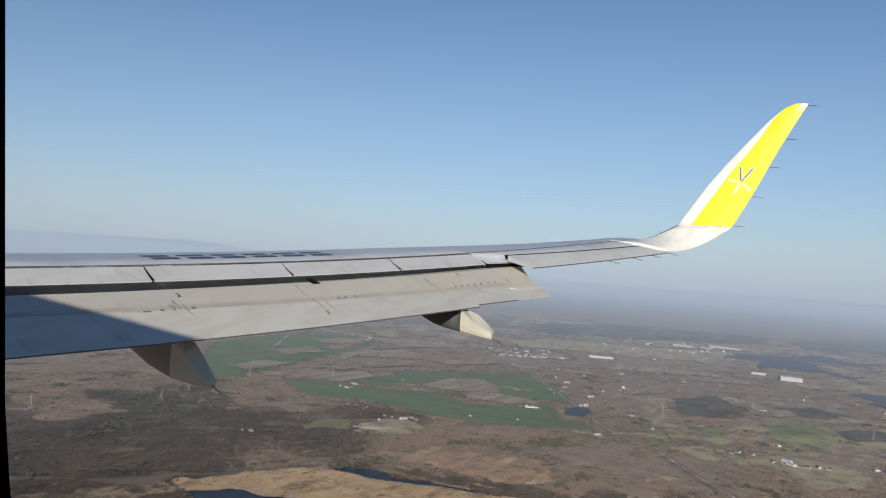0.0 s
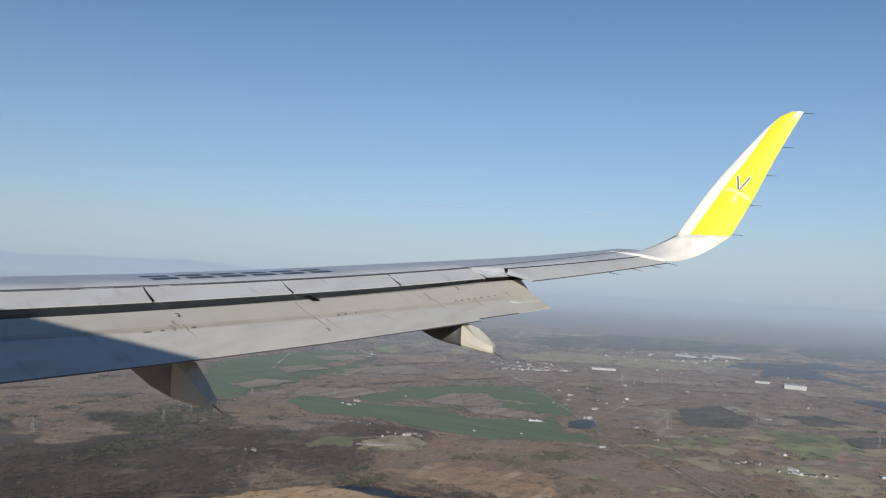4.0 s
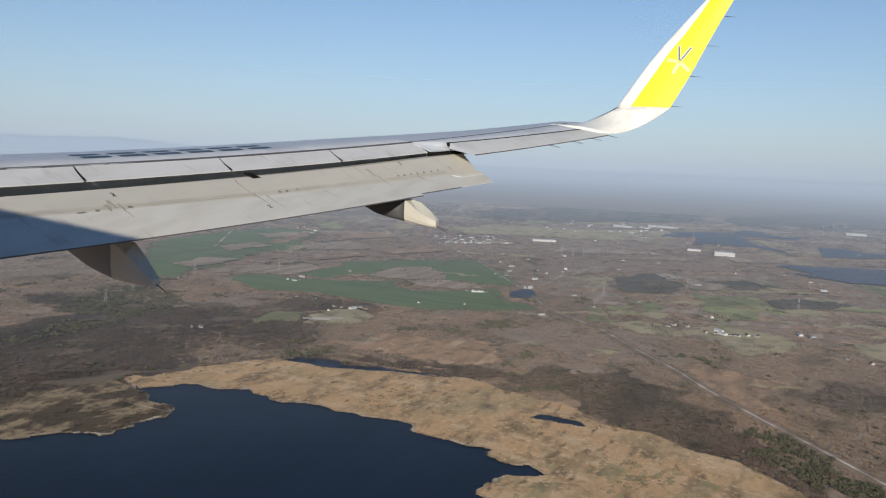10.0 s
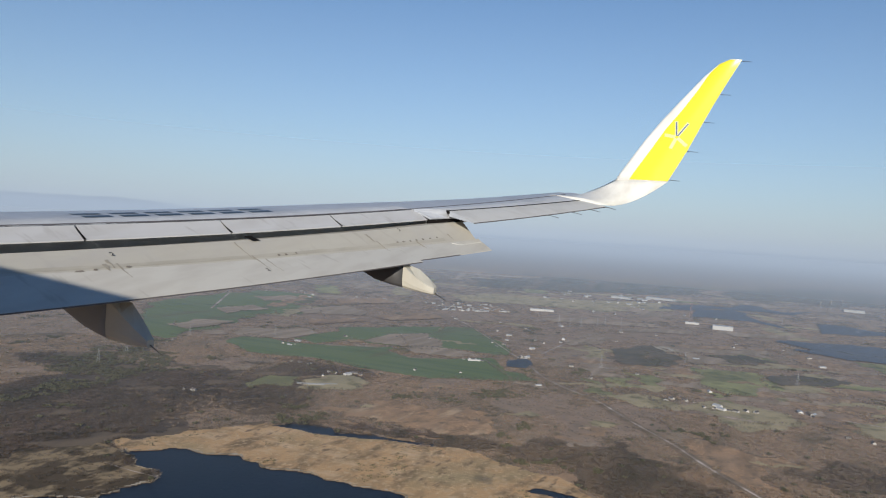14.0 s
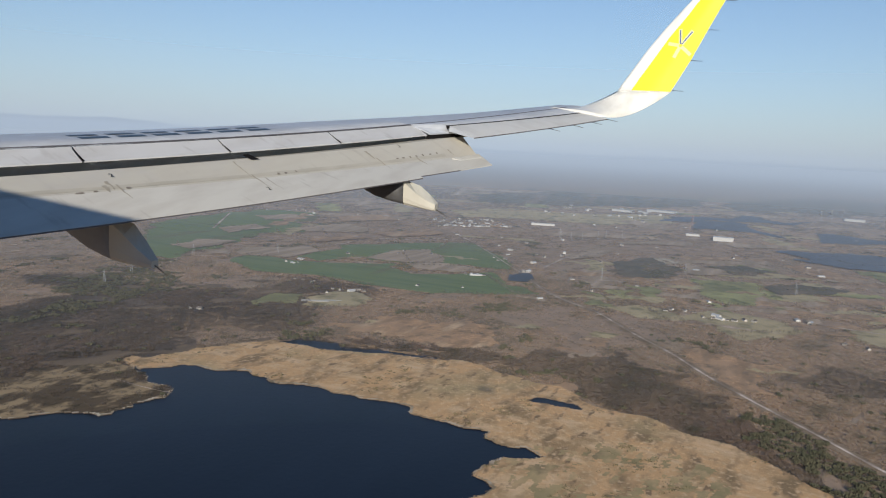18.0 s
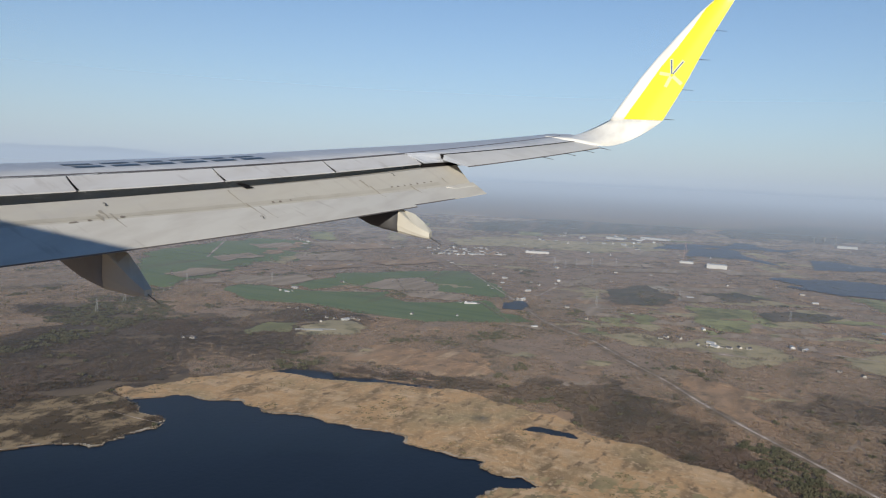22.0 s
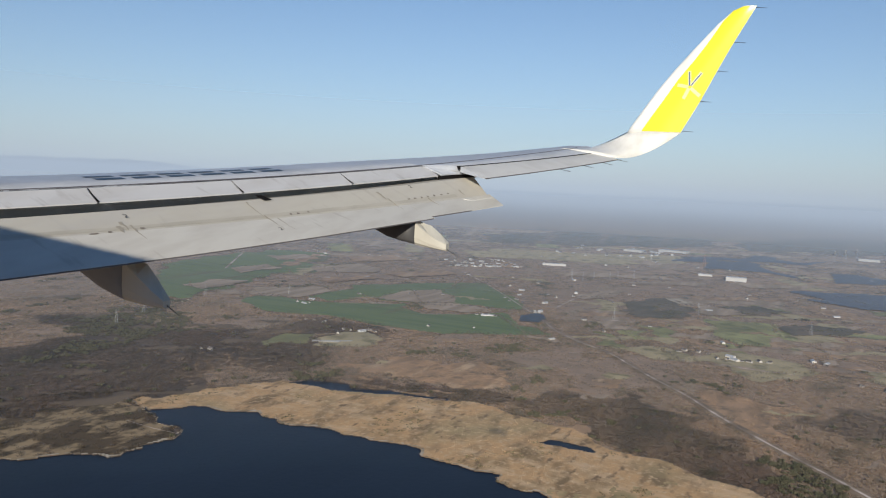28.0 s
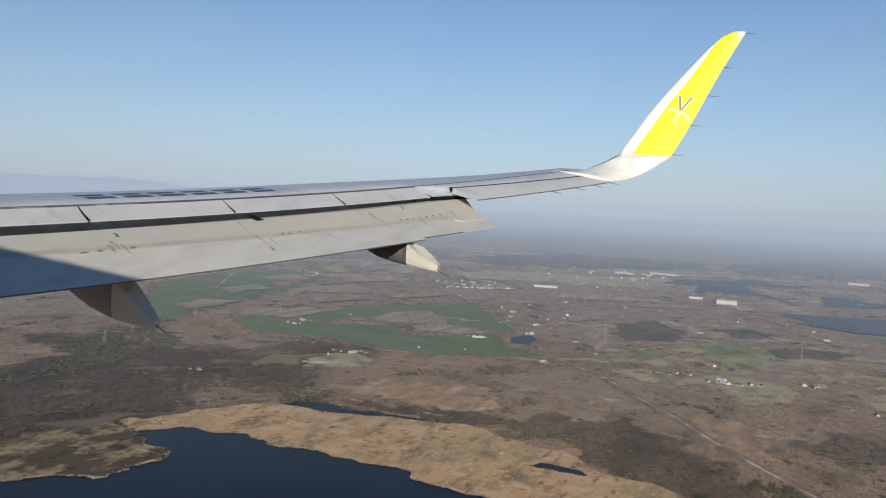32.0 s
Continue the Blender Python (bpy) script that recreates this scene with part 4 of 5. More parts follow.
PATCHES = [  # name, outline, raggedness, its scale, material, lift, label, category
    ("heath", SEDGE, 12, 70, DULL_HEATH, 0.9, "dry brown sedge between marsh and woods", "heath"),
    ("heath", HEATH_A, 22, 80, HEATH, 1.0, "dry tan heath between bare woods", "heath"),
    ("heath", HEATH_B, 16, 60, HEATH, 1.0, "dry tan heath beside the railway", "heath"),
    ("heath", CLEAR_A, 10, 40, HEATH, 1.1, "small tan clearing in the woods", "heath"),
    ("heath", CLEAR_B, 8, 40, HEATH, 1.1, "small tan clearing behind the reeds", "heath"),
    ("crop_field", FIELD_A, 10, 120, CROP, 1.5, "large green winter crop field", "field"),
    ("crop_field", FIELD_B, 8, 120, CROP, 1.6, "green crop field beside the railway", "field"),
    ("crop_field", FIELD_D, 14, 140, CROP, 1.7, "wide green crop field with ragged edges", "field"),
    ("crop_field", FIELD_E, 8, 90, CROP, 1.8, "small green crop field between bare plots", "field"),
    ("bare_field", PLOT_A, 8, 120, STUBBLE, 3.0, "bare tan field between crops", "field"),
    ("bare_field", PLOT_B, 6, 120, STUBBLE, 3.1, "pale bare strip between crops", "field"),
    ("bare_field", PLOT_E, 8, 120, STUBBLE, 3.2, "bare tan field beside the green crop", "field"),
    ("bare_field", PLOT_D, 10, 120, STUBBLE, 3.3, "bare tan field far among the crops", "field"),
    ("bare_field", PLOT_F, 5, 60, STUBBLE, 3.4, "small pale bare plot", "field"),
    ("bare_field", PLOT_G, 8, 100, STUBBLE, 3.5, "bare tan field on the plain", "field"),
    ("bare_field", PLOT_H, 5, 80, SHORE, 3.6, "pale gravelled plot on the plain", "field"),
    ("bare_field", PLOT_I, 10, 120, STUBBLE, 3.7, "bare tan field by the woods", "field"),
    ("bare_field", PLOT_J, 4, 60, STUBBLE, 3.8, "small pale plot by a lane", "field"),
    ("bare_field", [(1840, 1715), (2000, 1740), (2050, 1620), (1805, 1605)], 9, 110, STUBBLE, 4.7, "narrow bare strip in the crop field", "field"),
    ("bare_field", [(2300, 1910), (2500, 1900), (2440, 1780), (2210, 1800)], 9, 110, STUBBLE, 4.8, "pale bare strip among the crops", "field"),
    ("bare_field", [(2780, 2100), (2970, 2030), (2850, 1920), (2660, 1960)], 9, 110, STUBBLE, 4.9, "bare plot far among the crops", "field"),
    ("bare_field", [(2300, 1510), (2520, 1420), (2450, 1330), (2220, 1430)], 9, 110, HEATH, 5.0, "brown fallow field beyond the crops", "field"),
    ("bare_field", [(2600, 1410), (2890, 1310), (2800, 1190), (2520, 1300)], 9, 110, HEATH, 5.1, "brown fallow field by the village", "field"),
    ("bare_field", [(3010, 1840), (3330, 1750), (3140, 1590), (2860, 1700)], 9, 110, HEATH, 5.2, "brown fallow field far off", "field"),
    ("meadow", PLOT_K, 14, 90, GRASS, 1.1, "pale dry meadow with scattered trees", "meadow"),
    ("meadow", PLOT_L, 10, 90, GRASS, 1.2, "pale dry meadow among woods", "meadow"),
    ("bare_field", PLOT_M, 10, 150, STUBBLE, 3.9, "long bare strip across the plain", "field"),
    ("bare_field", PLOT_N, 10, 150, STUBBLE, 4.0, "long bare strip beyond the meadow", "field"),
    ("meadow", FIELD_C, 12, 110, MEADOW, 1.5, "green meadow with ragged edges", "meadow"),
    ("meadow", STRIP, 12, 100, GRASS, 1.0, "pale grass with farmsteads on it", "meadow"),
    ("meadow", PADDOCK, 6, 60, MEADOW, 1.1, "green paddock beside the greenhouses", "meadow"),
    ("farmyard", YARD, 7, 50, GRASS, 1.2, "pale farmyard round the greenhouses", "yard"),
    ("meadow", TOWN_GREEN, 25, 250, GRASS, 2.2, "pale open fields round the town", "meadow"),
    ("pond", DPOND, 4, 50, WATER, 4.2, "dark pond at the edge of the field", "pond"),
    ("woodland_floor", WOOD_A, 12, 90, FAR_WOOD, 2.6, "dark conifer plantation on the plain", "woods"),
    ("woodland_floor", WOOD_B, 14, 100, FAR_WOOD, 2.7, "dark wood on the plain", "woods"),
    ("woodland_floor", WOOD_C, 12, 90, FAR_WOOD, 2.8, "long dark shelter belt", "woods"),
    ("woodland_floor", WOOD_D, 60, 350, FAR_WOOD, 2.9, "dark wooded ridge beyond the town", "woods"),
    ("woodland_floor", WOOD_E, 60, 350, FAR_WOOD, 3.0, "dark wooded ridge beyond the river", "woods"),
    ("river", RIVER_A, 40, 220, RIVER, 4.4, "wide blue river bend with islands", "river"),
    ("river", RIVER_B, 40, 300, RIVER, 4.5, "wide blue river far off", "river"),
    ("river", RIVER_C, 40, 300, RIVER, 4.6, "far arm of the river", "river"),
]
prng = np.random.RandomState(12)
for i in range(120):
    near = i < 62
    a = radians(prng.uniform(-12, 12) if near else prng.uniform(-12, 40))
    r = math.exp(prng.uniform(math.log(1780 if near else 2900), math.log(2900 if near else 7500)))
    cx, cy, g = r * math.cos(a), r * math.sin(a), radians(28 + prng.choice([0, 90]) + prng.uniform(-12, 12))
    w, l = prng.uniform(16, 48) * r / 2400, prng.uniform(60, 190) * r / 2400
    plot = [(cx + math.cos(g) * p * l + math.sin(g) * q * w, cy + math.sin(g) * p * l - math.cos(g) * q * w) for p, q in ((-1, -1), (1, -0.8), (0.9, 1), (-1, 0.9))]
    nm, mt, lb, ct = [("bare_field", STUBBLE, "small bare tan field among woods", "field"), ("meadow", GRASS, "pale dry meadow among woods", "meadow"), ("meadow", MEADOW, "olive green meadow among woods", "meadow"), ("heath", HEATH, "dry brown clearing among woods", "heath")][[0, 1, 1, 3, 3, 2, 0][i % 7]]
    PATCHES.append((nm, plot, 14, 90, mt, 0.3 + 0.02 * i, lb, ct))

for i in range(78):
    a = radians(prng.uniform(-12, 58))
    r = math.exp(prng.uniform(math.log(1180), math.log(2500)))
    cx, cy, g = r * math.cos(a), r * math.sin(a), a + radians(90 + prng.uniform(-35, 35))
    w, l = prng.uniform(5, 20) * r / 1700, prng.uniform(18, 85) * r / 1700
    glade = [(cx + math.cos(g) * p * l + math.sin(g) * q * w, cy + math.sin(g) * p * l - math.cos(g) * q * w) for p, q in ((-1, -0.4), (-0.3, -1), (0.6, -0.7), (1, 0.1), (0.5, 1), (-0.5, 0.7))]
    if inside(LAKE, np.array([cx]), np.array([cy]))[0] or inside(REED, np.array([cx]), np.array([cy]))[0] or inside(MARSH_P, np.array([cx]), np.array([cy]))[0] or inside(FIELD_A, np.array([cx]), np.array([cy]))[0]:
        continue
    mt, lb = (DULL_HEATH, "dull brown glade in the wet woods") if a > radians(33) else [(HEATH, "dry tan glade in the bare woods"), (GRASS, "pale grassy glade in the woods"), (HEATH, "narrow brown clearing in the woods"), (STUBBLE, "pale cut strip in the woods")][i % 4]
    PATCHES.append(("glade", glade, 10, 45, mt, 0.35 + 0.02 * i, lb, "clearing"))


def zone(name, test, outline, mat, lift, label, cat):
    """A sheet of land cover inside an outline, laid over the ground."""
    A, D = [math.degrees(math.atan2(y, x)) for x, y in outline], [math.hypot(x, y) for x, y in outline]
    near = min(D) < 1900
    ob = polar_sheet(name, min(A) - 1.5, max(A) + 1.5, 0.06 if near else 0.09, max(min(D) * 0.96, 480), max(D) * 1.04, 0.004 if near else 0.007, mat, lift, test)
    return tagged(ob, label, cat, kind="structure")


zone("wet_ground_dimmed", in_wet, [(480, -80), (2300, 900), (900, 2100), (300, 1100)], WET_GROUND_DIM, 0.25, "dark damp leaf litter under the wet woods, lowered further for window vignetting", "ground")
for w in WATERS:
    zone(*w)
COVER = []
for i, (name, outline, rough, size, mat, lift, label, cat) in enumerate(PATCHES):
    def test(X, Y, outline=outline, rough=rough, size=size, seed=200 + i, mat=mat):
        return inside(outline, X, Y, rough, size, seed) & ((mat is not RIVER) | (wob(X * 0.35, Y, 330, seed) > -0.55))
    zone(name, test, outline, mat, lift, label, cat)
    if mat is not FAR_WOOD:
        COVER.append(test)


# ---- lines on the land ----
def ribbon(name, pts, width, mat, lift, label, category):
    """A strip along a plan line, cut fine enough to lie on the valley."""
    fine = []
    for (xa, ya), (xb, yb) in zip(pts, pts[1:]):
        n = max(2, int(math.hypot(xb - xa, yb - ya) / 25))
        fine += [(xa + (xb - xa) * i / n, ya + (yb - ya) * i / n) for i in range(n)]
    fine.append(pts[-1])
    P = np.array(fine, float)
    for _ in range(4):
        P[1:-1] = (P[:-2] + 2 * P[1:-1] + P[2:]) / 4
    D = np.gradient(P, axis=0)
    D /= np.linalg.norm(D, axis=1)[:, None]
    N = np.stack([-D[:, 1], D[:, 0]], 1)
    w = width / 2 * (1 + 0.12 * np.sin(np.arange(len(P)) * 1.7))[:, None]
    A, _ = land(*(P + N * w).T, lift)
    B, _ = land(*(P - N * w).T, lift)
    v = [tuple(p) for ab in zip(A, B) for p in ab]
    f = [(2 * i, 2 * i + 1, 2 * i + 3, 2 * i + 2) for i in range(len(P) - 1)]
    return tagged(raw(name, v, f, mat), label, category, kind="structure"), P


VERGE = material("dry_verge", (0.33, 0.25, 0.18), 0.95, mixes=[((0.195, 0.148, 0.105), 0.03, 0.4, 0.65, 5), ((0.234, 0.187, 0.125), 0.02, 0.55, 0.75, 4)], spec=0.1)
_, RAIL_LINE = ribbon("railway_verge", RAIL, 24, VERGE, 1.4, "cleared dry verge along the railway", "verge")
ribbon("railway_track", RAIL, 4.6, BALLAST, 2.4, "pale ballasted railway line through bare woods", "railway")
ROADS = [
    ([(1670, 245), (1710, 130), (1695, 50), (1705, -60), (1690, -165), (1690, -260)], 5),
    ([(2290, 1930), (2790, 2260)], 9),
    ([(2230, 1340), (2420, 1360), (2640, 1190), (2650, 1030)], 7),
    ([(780, 825), (770, 770), (775, 720)], 1.6),
    ([(4220, 1910), (4300, 1440), (4130, 1050), (4340, 510)], 14),
    ([(2030, 615), (2250, 625), (2515, 630), (2740, 520)], 6),
    ([(2110, 460), (2150, 295), (2320, 230)], 5),
    ([(1870, -85), (1845, -140), (1835, -245)], 5),
]
for pts, w in ROADS:
    ribbon("country_road", pts, w, BALLAST, 2.0, "pale narrow country road between fields", "road")

# ---- woods ----
RNG = np.random.RandomState(4)


def blob(n, seed, tall):
    """Verts and faces of a bare crown, about 1 wide and high: n flat sprays of twigs that spread from a thin trunk."""
    r = np.random.RandomState(seed)
    V, F = [], []
    for k in range(n):
        a = r.uniform(0, 6.28)
        d = 0.5 * math.sqrt(r.uniform(0.02, 1))
        top = 0.72 + 0.28 * math.sqrt(max(0, 1 - (d / 0.52) ** 2)) * r.uniform(0.6, 1)
        c, g, w = np.array([d * math.cos(a), d * math.sin(a), top * tall]), r.uniform(0, 6.28), r.uniform(0.06, 0.13)
        side = np.array([math.cos(g), math.sin(g), r.uniform(-0.3, 0.3)]) * w
        foot = np.array([0.45 * c[0], 0.45 * c[1], r.uniform(0.12, 0.4)])
        b = len(V)
        V += [foot, c - side, c + side * 0.7 + np.array([0, 0, 0.08])]
        F.append((b, b + 1, b + 2))
    b = len(V)
    V += [np.array(p) for p in ((0.03, 0, 0), (-0.015, 0.026, 0), (-0.015, -0.026, 0), (0, 0, 0.6))]
    F += [(b, b + 1, b + 3), (b + 1, b + 2, b + 3), (b + 2, b, b + 3)]
    return np.array(V), np.array(F)


def plant(name, X, Y, high, wide, mat, clumps, label, tall=1.0, lift=0.0):
    """All trees of one wood as one mesh."""
    base, s = land(X, Y, lift)
    kinds = [blob(clumps, 100 + k, tall) for k in range(7)]
    pick = RNG.randint(0, 7, len(X))
    turn = RNG.uniform(0, 6.28, len(X))
    Vs, Fs, off = [], [], 0
    for k, (V, F) in enumerate(kinds):
        i = np.nonzero(pick == k)[0]
        if not len(i):
            continue
        c, sn = np.cos(turn[i])[:, None], np.sin(turn[i])[:, None]
        w, h = (wide[i] * s[i])[:, None], (high[i] * s[i])[:, None]
        x = (V[:, 0] * c - V[:, 1] * sn) * w + base[i, 0:1]
        y = (V[:, 0] * sn + V[:, 1] * c) * w + base[i, 1:2]
        z = V[:, 2] * h + base[i, 2:3]
        Vs.append(np.stack([x, y, z], -1).reshape(-1, 3))
        Fs.append((F[None] + (np.arange(len(i)) * len(V))[:, None, None]).reshape(-1, 3) + off)
        off += len(i) * len(V)
    V, F = np.concatenate(Vs), np.concatenate(Fs)
    me = bpy.data.meshes.new(name)
    me.vertices.add(len(V))
    me.vertices.foreach_set("co", V.ravel())
    me.loops.add(F.size)
    me.loops.foreach_set("vertex_index", F.ravel())
    me.polygons.add(len(F))
    me.polygons.foreach_set("loop_start", np.arange(0, F.size, 3))
    me.update(calc_edges=True)
    me.materials.append(mat)
    return tagged(new(name, me), label, "trees", kind="stuff")


def grid(r0, r1, step, a0=-14.0, a1=64.0):
    """Jittered plan points in a ring sector."""
    xs = np.arange(0, r1, step)
    ys = np.arange(r1 * math.sin(radians(a0)) - step, r1, step)
    X, Y = [a.ravel() for a in np.meshgrid(xs, ys)]
    X, Y = X + RNG.uniform(-1.6, 1.6, X.shape) * step, Y + RNG.uniform(-1.6, 1.6, Y.shape) * step
    r, a = np.hypot(X, Y), np.degrees(np.arctan2(Y, X))
    k = (r > r0) & (r <= r1) & (a > a0) & (a < a1)
    return X[k], Y[k]


def near_line(line, X, Y, d):
    res = np.zeros(X.shape, bool)
    for x, y in line:
        res |= (X - x) ** 2 + (Y - y) ** 2 < d * d
    return res


def clear(X, Y):
    """Where nothing but low growth stands."""
    res = in_lake(X, Y) | inside(REED, X, Y, 8, 60, 7) | in_creek(X, Y)
    for test in COVER:
        res |= test(X, Y)
    return res | near_line(RAIL_LINE, X, Y, 14)


def dense(X, Y):
    """Woodland, with glades that grow more common farther off."""
    r = np.hypot(X, Y)
    n = wob(X, Y, 420, 61) + 0.6 * wob(X, Y, 130, 62)
    return n > -1.15 + 0.75 * np.clip((r - 1400) / 2200, 0, 1) + 0.75 * ((Y < 0.28 * X) & (r > 1600))


def evergreen(X, Y):
    res = np.zeros(X.shape, bool)
    for i, p in enumerate((PINES_A, PINES_B, PINES_C, WOOD_A, WOOD_C)):
        res |= inside(p, X, Y, 18, 80, 70 + i)
    return res | (wob(X, Y, 260, 77) + 0.7 * wob(X, Y, 70, 78) > 1.5)


for r0, r1, step, clumps, name in ((520, 1300, 4.8, 18, "bare_woodland"), (1300, 2300, 6.2, 12, "bare_woodland"), (2300, 6500, 19.0, 10, "far_woodland"), (6500, 14000, 70.0, 7, "far_woodland")):
    X, Y = grid(r0, r1, step)
    keep = ~clear(X, Y)
    d = dense(X, Y) | in_belt(X, Y)
    marsh = inside(MARSH_P, X, Y, 8, 60, 11)
    keep &= np.where(marsh, RNG.uniform(0, 1, X.shape) < 0.16, d | (RNG.uniform(0, 1, X.shape) < 0.12))
    X, Y = X[keep], Y[keep]
    ev = evergreen(X, Y) & (RNG.uniform(0, 1, X.shape) < 0.36) | (RNG.uniform(0, 1, X.shape) < 0.006)
    big = step / 6.5 if step < 20 else 2.4 if step < 50 else 7.0
    h = RNG.uniform(2.7, 3.9, X.shape) * (1 if step < 20 else 1.2 if step < 50 else 2.0)
    w = RNG.uniform(11.0, 19.0, X.shape) * big
    a = np.degrees(np.arctan2(Y, X)) + 5 * wob(X, Y, 300, 91)
    carr = (a + RNG.uniform(-7, 7, X.shape) > 35) & (np.hypot(X, Y) < 1900 + 200 * wob(X, Y, 260, 93)) & ~ev
    wet = in_belt(X, Y) & ~ev & ~carr
    m = ~ev & ~wet & ~carr
    plant(name, X[m], Y[m], h[m], w[m], TREES, clumps, "leafless brown winter woodland with grey twigs")
    if wet.any():
        plant("wet_woodland", X[wet], Y[wet], h[wet], w[wet], DARK_TREES, clumps, "dark leafless wet woodland beside the lake")
    if carr.any():
        plant("alder_carr", X[carr], Y[carr], h[carr], w[carr], ALDER_DIM, clumps, "dark leafless alder woods round the marsh, lowered further for window vignetting")
    plant("evergreen_trees", X[ev], Y[ev], h[ev] * 1.15, w[ev] * 0.85, EVERGREEN, int(clumps * 1.5), "dark green evergreen trees among bare woods", 1.3)

# reed tufts and scrub along the shore
X, Y = grid(480, 1400, 4.0)
k = in_reed(X, Y) & (RNG.uniform(0, 1, X.shape) < 0.75)
X, Y = X[k], Y[k]
plant("reed_tufts", X, Y, RNG.uniform(0.6, 1.2, X.shape), RNG.uniform(4.5, 10, X.shape), REEDS, 5, "tan dry reed tufts", 0.8, 0.6)
X, Y = grid(480, 1400, 9.0)
k = in_reed(X, Y) & (wob(X, Y, 120, 81) + 0.5 * wob(X, Y, 40, 82) > 0.95)
X, Y = X[k], Y[k]
SCRUB = material("olive_scrub", (0.16, 0.135, 0.075), 0.95, island=0.3, spec=0.1, soften=0.6)
plant("marsh_scrub", X, Y, RNG.uniform(1.2, 2.6, X.shape), RNG.uniform(5, 10, X.shape), SCRUB, 12, "olive scrub bushes in the reeds")
# dry tussocks on the heaths
X, Y = grid(1100, 1600, 6.0)
k = (inside(HEATH_A, X, Y, 22, 80, 201) | inside(HEATH_B, X, Y, 16, 60, 202)) & (wob(X, Y, 140, 84) + 0.7 * wob(X, Y, 45, 85) > -0.7)
X, Y = X[k], Y[k]
plant("heath_tussocks", X, Y, RNG.uniform(0.7, 1.4, X.shape), RNG.uniform(8, 14, X.shape), HEATH, 6, "dry tan tussocks of the heath", 0.8, 0.6)
# pale rim of broken reeds at the water's edge
X, Y = grid(560, 1350, 2.4)
k = ~in_lake(X, Y) & (in_lake(X + 3, Y) | in_lake(X - 3, Y) | in_lake(X, Y + 3) | in_lake(X, Y - 3))
X, Y = X[k], Y[k]
plant("shore_rim", X, Y, RNG.uniform(0.8, 1.6, X.shape), RNG.uniform(3.5, 6, X.shape), SHORE, 8, "pale broken reeds along the waterline", 0.6, 0.6)

# hedges and trees along the field edges
HX, HY = [], []
for line in (FIELD_A, FIELD_B, FIELD_D, FIELD_C, STRIP, PLOT_A, PLOT_E, PADDOCK, YARD, PLOT_K):
    for (xa, ya), (xb, yb) in zip(line, line[1:] + line[:1]):
        n = int(math.hypot(xb - xa, yb - ya) / 6)
        for i in range(n):
            x, y = xa + (xb - xa) * i / n, ya + (yb - ya) * i / n
            if wob(np.array([x]), np.array([y]), 160, 97)[0] > 0.1:
                HX.append(x + RNG.uniform(-7, 7))
                HY.append(y + RNG.uniform(-7, 7))
for i in range(60):
    a, r = radians(RNG.uniform(-12, 20) if i < 40 else RNG.uniform(20, 50)), RNG.uniform(1650, 3400)
    g, n = radians(28 + RNG.choice([0, 90]) + RNG.uniform(-14, 14)), RNG.randint(10, 45)
    for j in range(n):
        HX.append(r * math.cos(a) + math.cos(g) * 6 * j + RNG.uniform(-5, 5))
        HY.append(r * math.sin(a) + math.sin(g) * 6 * j + RNG.uniform(-5, 5))
HX, HY = np.array(HX), np.array(HY)
plant("hedgerow_trees", HX, HY, RNG.uniform(4, 8, HX.shape), RNG.uniform(6, 10, HX.shape), DARK_TREES, 12, "dark leafless hedgerow trees between fields")

# ---- buildings ----
def gable(wx, wy, h, rise, over=0.6):
    """Wall body and roof of a plain gabled house, base at the origin."""
    x, y = wx / 2, wy / 2
    body = ([(-x, -y, 0), (x, -y, 0), (x, y, 0), (-x, y, 0), (-x, -y, h), (x, -y, h), (x, y, h), (-x, y, h), (-x, 0, h + rise), (x, 0, h + rise)],
            [(0, 1, 5, 4), (2, 3, 7, 6), (1, 2, 6, 9, 5), (3, 0, 4, 8, 7), (3, 2, 1, 0)])
    X, Y, k = x + over, y + over, rise / y
    zl, zt, th = h - over * k, h + rise, 0.35
    roof = ([(-X, -Y, zl), (X, -Y, zl), (X, 0, zt), (-X, 0, zt), (X, Y, zl), (-X, Y, zl), (-X, -Y, zl + th), (X, -Y, zl + th), (X, 0, zt + th), (-X, 0, zt + th), (X, Y, zl + th), (-X, Y, zl + th)],
            [(6, 7, 8, 9), (9, 8, 10, 11), (0, 3, 2, 1), (3, 5, 4, 2), (0, 1, 7, 6), (4, 5, 11, 10), (1, 2, 8, 7), (2, 4, 10, 8), (3, 0, 6, 9), (5, 3, 9, 11)])
    return body, roof


def house(name, wx, wy, h, rise, wall, roof, label, cat, group, windows=True, chimney=True):
    e = thing(name, label, cat, group)
    b, r = gable(wx, wy, h, rise)
    raw("wall", *b, wall, e)
    raw("roof", *r, roof, e)
    if windows:
        for side in (-1, 1):
            for i in range(3):
                bm = bmesh.new()
                cx = (i - 1) * wx * 0.3
                box(bm, cx - 0.7, cx + 0.7, side * wy / 2 - 0.05, side * wy / 2 + 0.05, h * 0.35, h * 0.35 + 1.3)
                part("window", bm, GLASS_DARK, e)
    if chimney:
        bm = bmesh.new()
        box(bm, wx * 0.2, wx * 0.2 + 0.8, -0.4, 0.4, h + rise * 0.5, h + rise + 1.2)
        part("chimney", bm, HOUSE_WALL, e)
    return e


def settle(X, Y, turn, scale=1.0, up=0.0):
    P, s = land(np.array([X]), np.array([Y]), up)
    k = float(s[0]) * scale
    return Matrix.LocRotScale(Vector(P[0]), Euler((0, 0, radians(turn))), (k, k, k))


